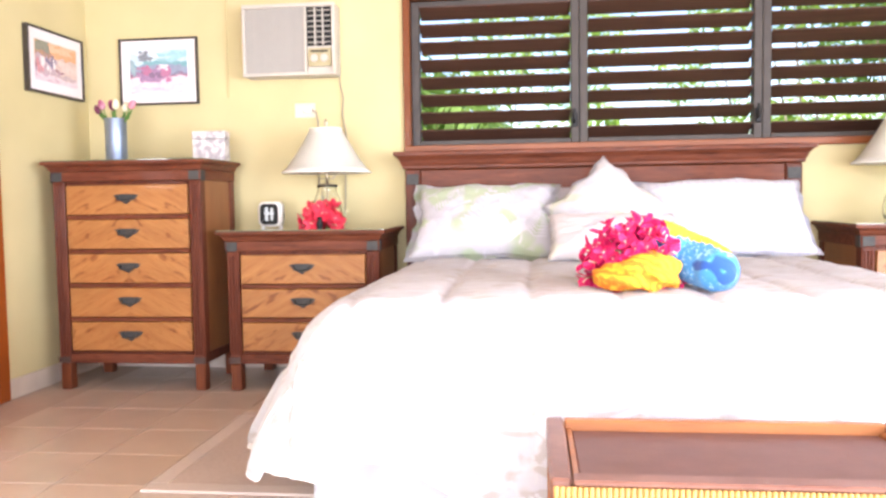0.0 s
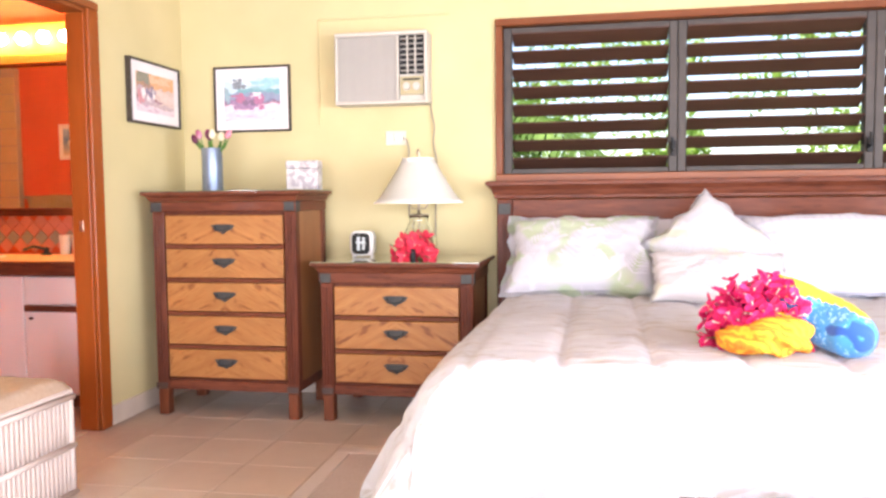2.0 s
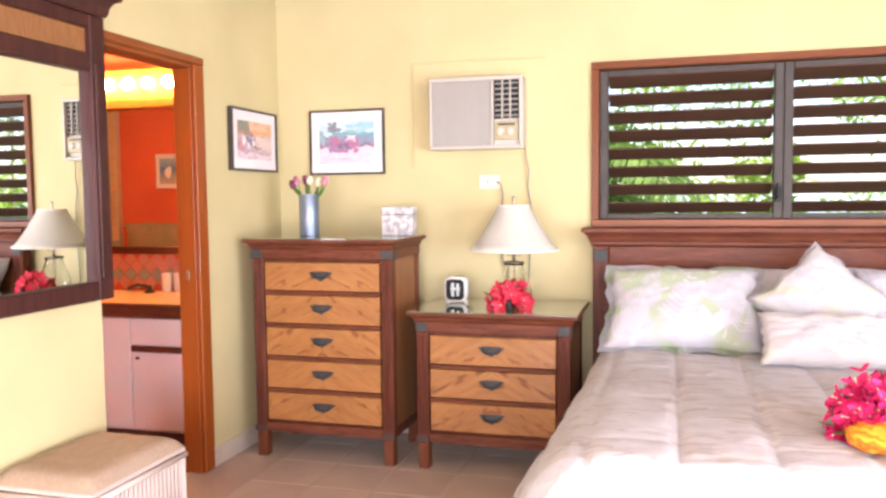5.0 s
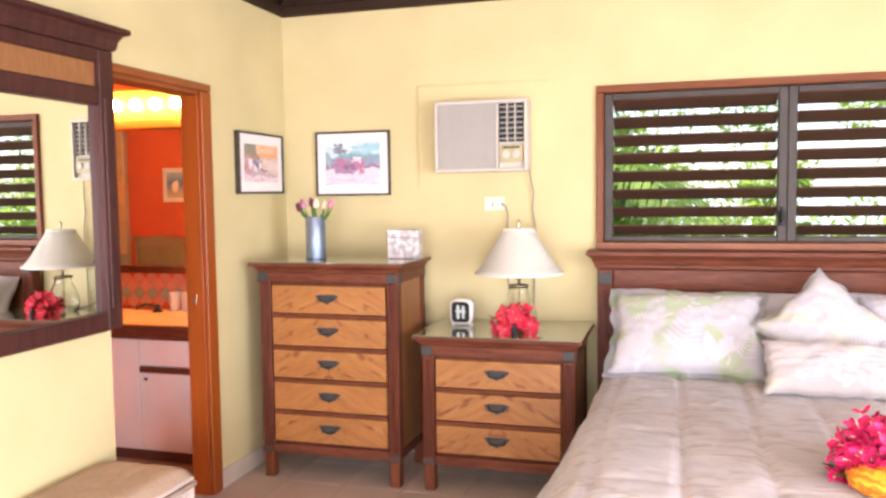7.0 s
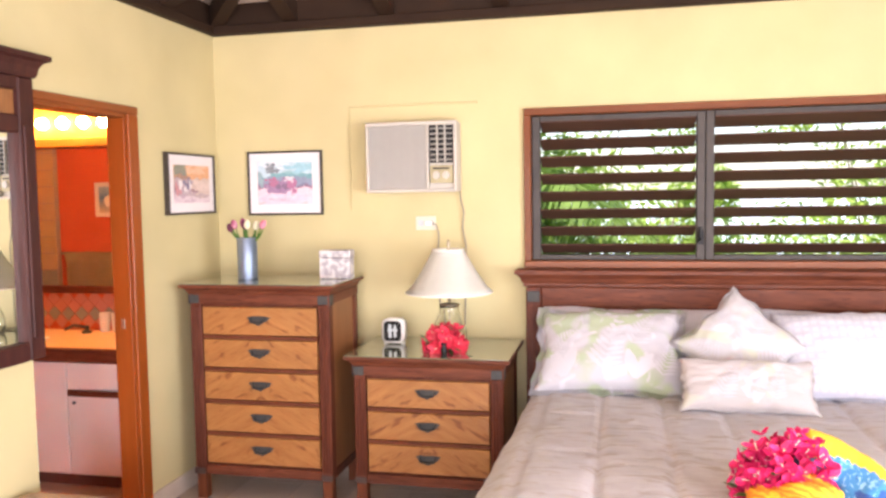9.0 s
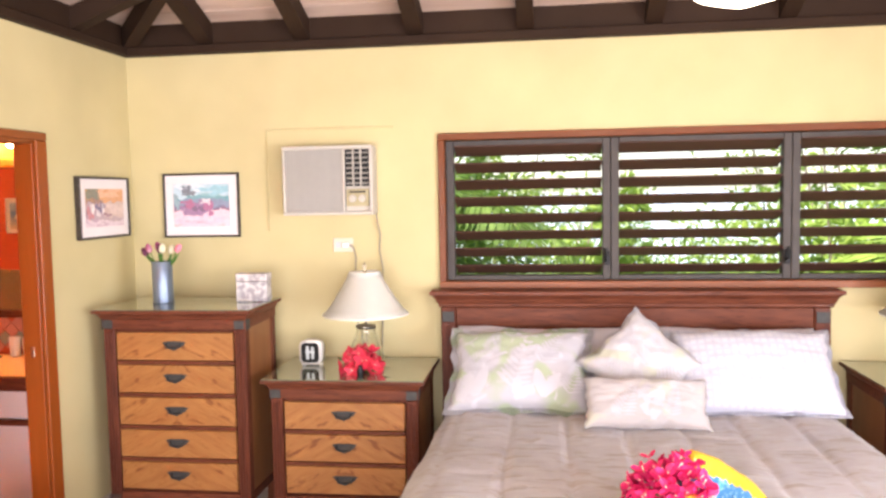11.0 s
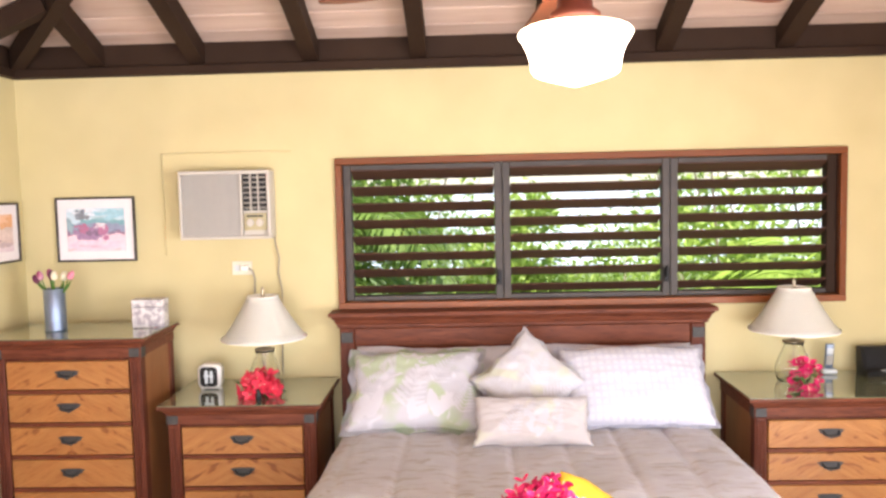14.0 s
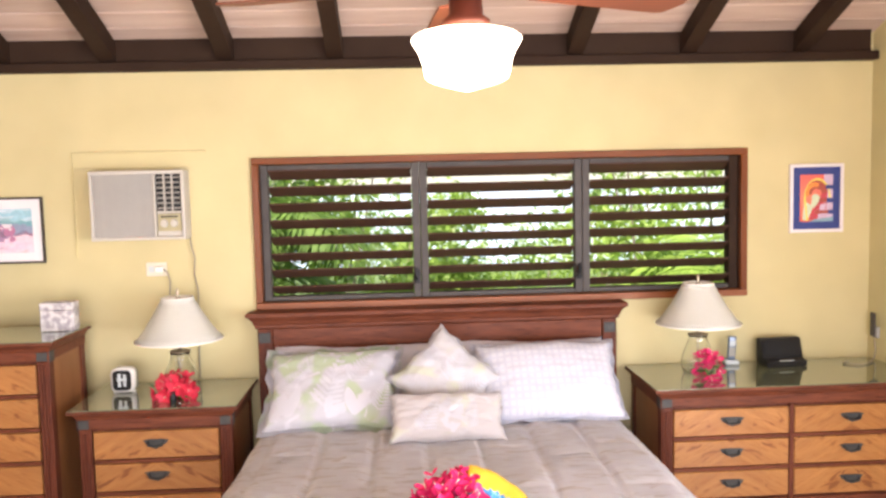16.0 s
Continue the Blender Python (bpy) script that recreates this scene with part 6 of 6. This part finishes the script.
# ---- west wall mirror, hamper ----
mr_ = thing("wall_mirror", "dark wood wall mirror with a rattan crest panel", "mirror")
MY0, MY1, MS = 2.60, 3.372, 0.088
X0 = XL + 0.001
for y0, y1 in ((MY0, MY0 + MS), (MY1 - MS, MY1)):
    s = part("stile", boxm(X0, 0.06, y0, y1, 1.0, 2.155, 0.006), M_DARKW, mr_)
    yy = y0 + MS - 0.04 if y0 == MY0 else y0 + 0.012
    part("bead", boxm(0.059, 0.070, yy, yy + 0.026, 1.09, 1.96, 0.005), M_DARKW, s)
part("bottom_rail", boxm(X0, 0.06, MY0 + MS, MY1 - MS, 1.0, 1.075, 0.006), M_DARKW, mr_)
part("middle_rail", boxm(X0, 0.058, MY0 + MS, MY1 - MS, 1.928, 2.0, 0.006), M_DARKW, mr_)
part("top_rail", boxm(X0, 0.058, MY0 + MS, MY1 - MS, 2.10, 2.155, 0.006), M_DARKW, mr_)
part("crest_panel", boxm(X0, 0.035, MY0 + MS, MY1 - MS, 2.0, 2.10), M_CREST, mr_, "golden woven rattan panel")
part("glass", boxm(0.018, 0.026, MY0 + MS - 0.006, MY1 - MS + 0.006, 1.07, 1.932), M_MIRROR, mr_, "mirror glass")
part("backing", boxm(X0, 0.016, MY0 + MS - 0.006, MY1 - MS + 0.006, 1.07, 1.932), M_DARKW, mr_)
prof = [(0.004, 0), (0.012, 0.015), (0.016, 0.04), (0.03, 0.062), (0.052, 0.072), (0.052, 0.09), (0.046, 0.094)]
rings = []
cb = bmesh.new()
for o_, h in prof:
    rings.append([cb.verts.new(c) for c in ((X0, MY0 - o_, 2.156 + h), (0.06 + o_, MY0 - o_, 2.156 + h), (0.06 + o_, MY1 + o_, 2.156 + h), (X0, MY1 + o_, 2.156 + h))])
for a, b in zip(rings, rings[1:]):
    for i in range(4):
        cb.faces.new((a[i], a[(i + 1) % 4], b[(i + 1) % 4], b[i]))
cb.faces.new(rings[0][::-1])
cb.faces.new(rings[-1])
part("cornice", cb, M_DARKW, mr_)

hx0, hx1, hy0, hy1 = 0.016, 0.435, 2.74, 3.29
hm = thing("wicker_hamper", "white painted wicker hamper with a tan cushion lid", "hamper", ((hx0 + hx1) / 2, (hy0 + hy1) / 2, 0))
w2, d2 = (hx1 - hx0) / 2, (hy1 - hy0) / 2
part("body", boxm(-w2 + 0.012, w2 - 0.012, -d2 + 0.012, d2 - 0.012, 0.01, 0.385, 0.004), M_WICKW, hm)
for sx in (-1, 1):
    for sy in (-1, 1):
        part("corner_post", lathem([(0.016, 0), (0.016, 0.39), (0.0, 0.391)], 10, (sx * (w2 - 0.014), sy * (d2 - 0.014), 0)), M_WICKW, hm, "", True)
cane = None
for z0, z1 in ((0.02, 0.19), (0.205, 0.38)):
    L = z1 - z0
    for side in range(4):
        m_ = 20 if side % 2 else 23
        for i in range(m_):
            f = (i + 0.5) / m_ * 2 - 1
            x, y = ((f * (w2 - 0.03), -d2 + 0.008) if side == 0 else (w2 - 0.008, f * (d2 - 0.03)) if side == 1 else (f * (w2 - 0.03), d2 - 0.008) if side == 2 else (-w2 + 0.008, f * (d2 - 0.03)))
            if cane is None:
                o = part("cane", lathem([(0.007, 0), (0.0075, 0.08), (0.007, 0.172), (0.0, 0.173)], 7), M_WICKW, hm, "", True)
                cane = o.data
            else:
                o = new("cane", cane)
                o.parent = hm
            o.matrix_basis = pose(x, y, z0)
for z in (0.012, 0.197, 0.388):
    b2 = bmesh.new()
    rr = 0.011
    for a, b in (((-w2, -d2), (w2, -d2)), ((w2, -d2), (w2, d2)), ((w2, d2), (-w2, d2)), ((-w2, d2), (-w2, -d2))):
        k = 0.004
        tube(b2, [(a[0] * (1 - k), a[1] * (1 - k), z), (b[0] * (1 - k), b[1] * (1 - k), z)], rr, 8)
    part("rim", b2, M_WICKW, hm, "", True)
lid = part("lid", boxm(-w2, w2, -d2, d2, 0.40, 0.418, 0.006), M_WICKW, hm)
cb = bmesh.new()
n = 26
g = [[cb.verts.new((-w2 + 0.006 + (2 * w2 - 0.012) * i / n, -d2 + 0.006 + (2 * d2 - 0.012) * j / n, 0.419 + 0.052 * (max(0, (1 - abs(2 * i / n - 1) ** 10) * (1 - abs(2 * j / n - 1) ** 10))) ** 0.5 + 0.004 * noise.noise(Vector((i * .4, j * .4, 1))) * (0 < i < n and 0 < j < n))) for i in range(n + 1)] for j in range(n + 1)]
for j in range(n):
    for i in range(n):
        cb.faces.new((g[j][i], g[j][i + 1], g[j + 1][i + 1], g[j + 1][i]))
part("cushion", cb, M_CUSH, lid, "tan woven seat cushion", True)
# carved scroll on the front
sc = bmesh.new()
for k in range(5):
    c0 = -0.15 + 0.075 * k
    tube(sc, [(c0 + 0.028 * (1 - t_ / 18) * math.cos(t_ * 0.7), -d2 - 0.006, 0.335 + 0.028 * (1 - t_ / 18) * math.sin(t_ * 0.7)) for t_ in range(14)], 0.004, 6)
part("scroll", sc, M_WICKW, hm, "curled wicker scrollwork", True)

# ---- bench at the foot of the bed ----
bn = thing("bench", "low rattan-sided wooden trunk bench at the bed foot", "bench", (3.065, 2.315, 0))
bw, bd, bh = 0.432, 0.235, 0.402
part("body", boxm(-bw + 0.02, bw - 0.02, -bd + 0.02, bd - 0.02, 0.06, 0.34, 0.004), M_RATTAN, bn, "golden rattan sides")
for sx in (-1, 1):
    for sy in (-1, 1):
        part("leg", boxm(sx * (bw - 0.024) - 0.022, sx * (bw - 0.024) + 0.022, sy * (bd - 0.024) - 0.022, sy * (bd - 0.024) + 0.022, 0, 0.344, 0.004), M_BENCHW, bn)
for y0, y1 in ((-bd, -bd + 0.05), (bd - 0.03, bd)):
    part("top_rail", boxm(-bw + 0.045, bw - 0.045, y0, y1, 0.346 if y0 > 0 else bh - 0.012, bh, 0.004), M_BENCHW if y0 > 0 else M_BENCHD, bn)
for x0, x1 in ((-bw, -bw + 0.044), (bw - 0.044, bw)):
    part("top_rail", boxm(x0, x1, -bd + 0.012, bd, 0.346, bh, 0.006), M_BENCHD, bn)
part("top_panel", boxm(-bw + 0.063, bw - 0.063, -bd + 0.051, bd - 0.031, 0.35, 0.376, 0.004), M_BENCHT, bn, "brown inset top panel")
for x0, x1, y0, y1 in ((-bw + 0.050, -bw + 0.0625, -bd + 0.051, bd - 0.031), (bw - 0.0625, bw - 0.050, -bd + 0.051, bd - 0.031)):
    part("inlay_strip", boxm(x0, x1, y0, y1, 0.35, 0.382, 0.001), M_BENCHW, bn, "narrow wooden inlay strip")
reed = None
for i in range(71):
    if reed is None:
        o = part("reed", lathem([(0.0055, 0), (0.0055, 0.322), (0.0, 0.323)], 6), M_RATTAN, bn, "", True)
        reed = o.data
    else:
        o = new("reed", reed)
        o.parent = bn
    o.matrix_basis = pose(-bw + 0.012 + 0.01166 * i, -bd + 0.0058, 0.065)

# ---- rug ----
rg = thing("rug", "small beige woven bedside rug with a paler border", "rug", (1.72, 3.48, 0))
part("field", boxm(-0.36, 0.36, -0.42, 0.42, 0.001, 0.011, 0.003), M_RUG, rg)
for x0, x1, y0, y1 in ((-0.43, 0.43, -0.49, -0.421), (-0.43, 0.43, 0.421, 0.49), (-0.43, -0.361, -0.42, 0.42), (0.361, 0.43, -0.42, 0.42)):
    part("border", boxm(x0, x1, y0, y1, 0.001, 0.012, 0.003), M_RUGB, rg, "paler woven border")

# ---- ceiling fan with lit globe ----
fan = thing("ceiling_fan", "reddish wood ceiling fan with a lit schoolhouse globe", "ceiling fan", (2.935, 2.25, 0))
gp = [(0.0, 2.167), (0.03, 2.175), (0.068, 2.186), (0.096, 2.196), (0.105, 2.210), (0.109, 2.235), (0.119, 2.263), (0.132, 2.284), (0.134, 2.295), (0.118, 2.306), (0.08, 2.314), (0.055, 2.319)]
gq = []
for i in range(len(gp) - 1):
    p0, p1, p2, p3 = (Vector(gp[min(max(i + k, 0), len(gp) - 1)]) for k in (-1, 0, 1, 2))
    for k in range(4):
        f = k / 4
        gq.append(tuple(0.5 * (2 * p1 + (p2 - p0) * f + (2 * p0 - 5 * p1 + 4 * p2 - p3) * f * f + (3 * p1 - p0 - 3 * p2 + p3) * f ** 3)))
gq = [(max(r_, 0.0), z_) for r_, z_ in gq] + [gp[-1]]
o = part("globe", lathem(gq, 64), M_GLOBE, fan, "lit opal schoolhouse glass globe", True)
o.visible_shadow = False
part("fitter", lathem([(0.0, 2.318), (0.058, 2.320), (0.060, 2.338), (0.042, 2.352), (0.04, 2.392), (0.0, 2.394)], 28), M_FANM, fan, "", True)
part("motor", lathem([(0.0, 2.394), (0.045, 2.396), (0.10, 2.425), (0.12, 2.46), (0.12, 2.53), (0.10, 2.57), (0.03, 2.60), (0.0, 2.602)], 32), M_FANM, fan, "dark red-bronze motor housing", True)
part("downrod", lathem([(0.013, 2.6), (0.013, 3.74), (0.0, 3.741)], 14), M_FANM, fan, "", True)
part("canopy", lathem([(0.02, 3.66), (0.06, 3.70), (0.07, 3.84), (0.0, 3.845)], 24), M_FANM, fan, "", True)
for k in range(5):
    a = 20 + 72 * k
    ab = boxm(0.11, 0.24, -0.02, 0.02, 2.428, 2.434, 0.002)
    arm = part("blade_arm", ab, M_FANM, fan)
    arm.matrix_basis = pose(0, 0, 0, 0, 0, a)
    b2 = bmesh.new()
    N = 20
    top = []
    for i in range(N + 1):
        f = i / N
        hw = (0.05 + 0.022 * f) * (1 if f < 0.9 else math.sqrt(max(0, 1 - ((f - 0.9) / 0.1) ** 2)))
        top.append((0.20 + 0.46 * f, max(hw, 0.002)))
    out = [(x, y) for x, y in top] + [(x, -y) for x, y in top[::-1]]
    lo = [b2.verts.new((x, y, -0.003)) for x, y in out]
    hi = [b2.verts.new((x, y, 0.003)) for x, y in out]
    b2.faces.new(lo[::-1])
    b2.faces.new(hi)
    for i in range(len(out)):
        q = (i + 1) % len(out)
        b2.faces.new((lo[i], lo[q], hi[q], hi[i]))
    bl = part("blade", b2, M_FANB, fan, "reddish wooden fan blade")
    bl.matrix_basis = pose(0, 0, 2.424, 0, 0, a) @ pose(0, 0, 0, -10, 0, 0)

# ---- floor tiles ----
fl = bpy.data.objects["floor"]
TS_ = 0.33
tl = None
for i in range(-1, 17):
    for j in range(2, 15):
        x, y = 0.12 + TS_ * i, 0.25 + TS_ * j
        if not (XL + 0.17 < x < XR - 0.1 and y < YB - 0.12):
            continue
        if tl is None:
            h = TS_ / 2 - 0.002
            o = part("tile", boxm(-h, h, -h, h, -0.006, 0.0, 0.0015), M_TILE, fl)
            tl = o.data
        else:
            o = new("tile", tl)
            o.parent = fl
        o.matrix_basis = pose(x, y, -0.0001 * ((i * 3 + j) % 3))
bm = bmesh.new()
for i in range(-1, 18):
    for j in range(-9, 2):
        x, y = 0.12 + TS_ * i, 0.25 + TS_ * j
        if x < XR + .1 and y > YF - .1:
            box(bm, x - h, x + h, y - h, y + h, -0.006, 0)
for i in range(-10, 0):
    for j in range(8, 15):
        box(bm, 0.12 + TS_ * i - h - 0.004, 0.12 + TS_ * i + h - 0.004, 0.25 + TS_ * j - h, 0.25 + TS_ * j + h, -0.006, -0.0005)
tagged(part("far_tiles", bm, M_TILE, fl), kind="stuff")
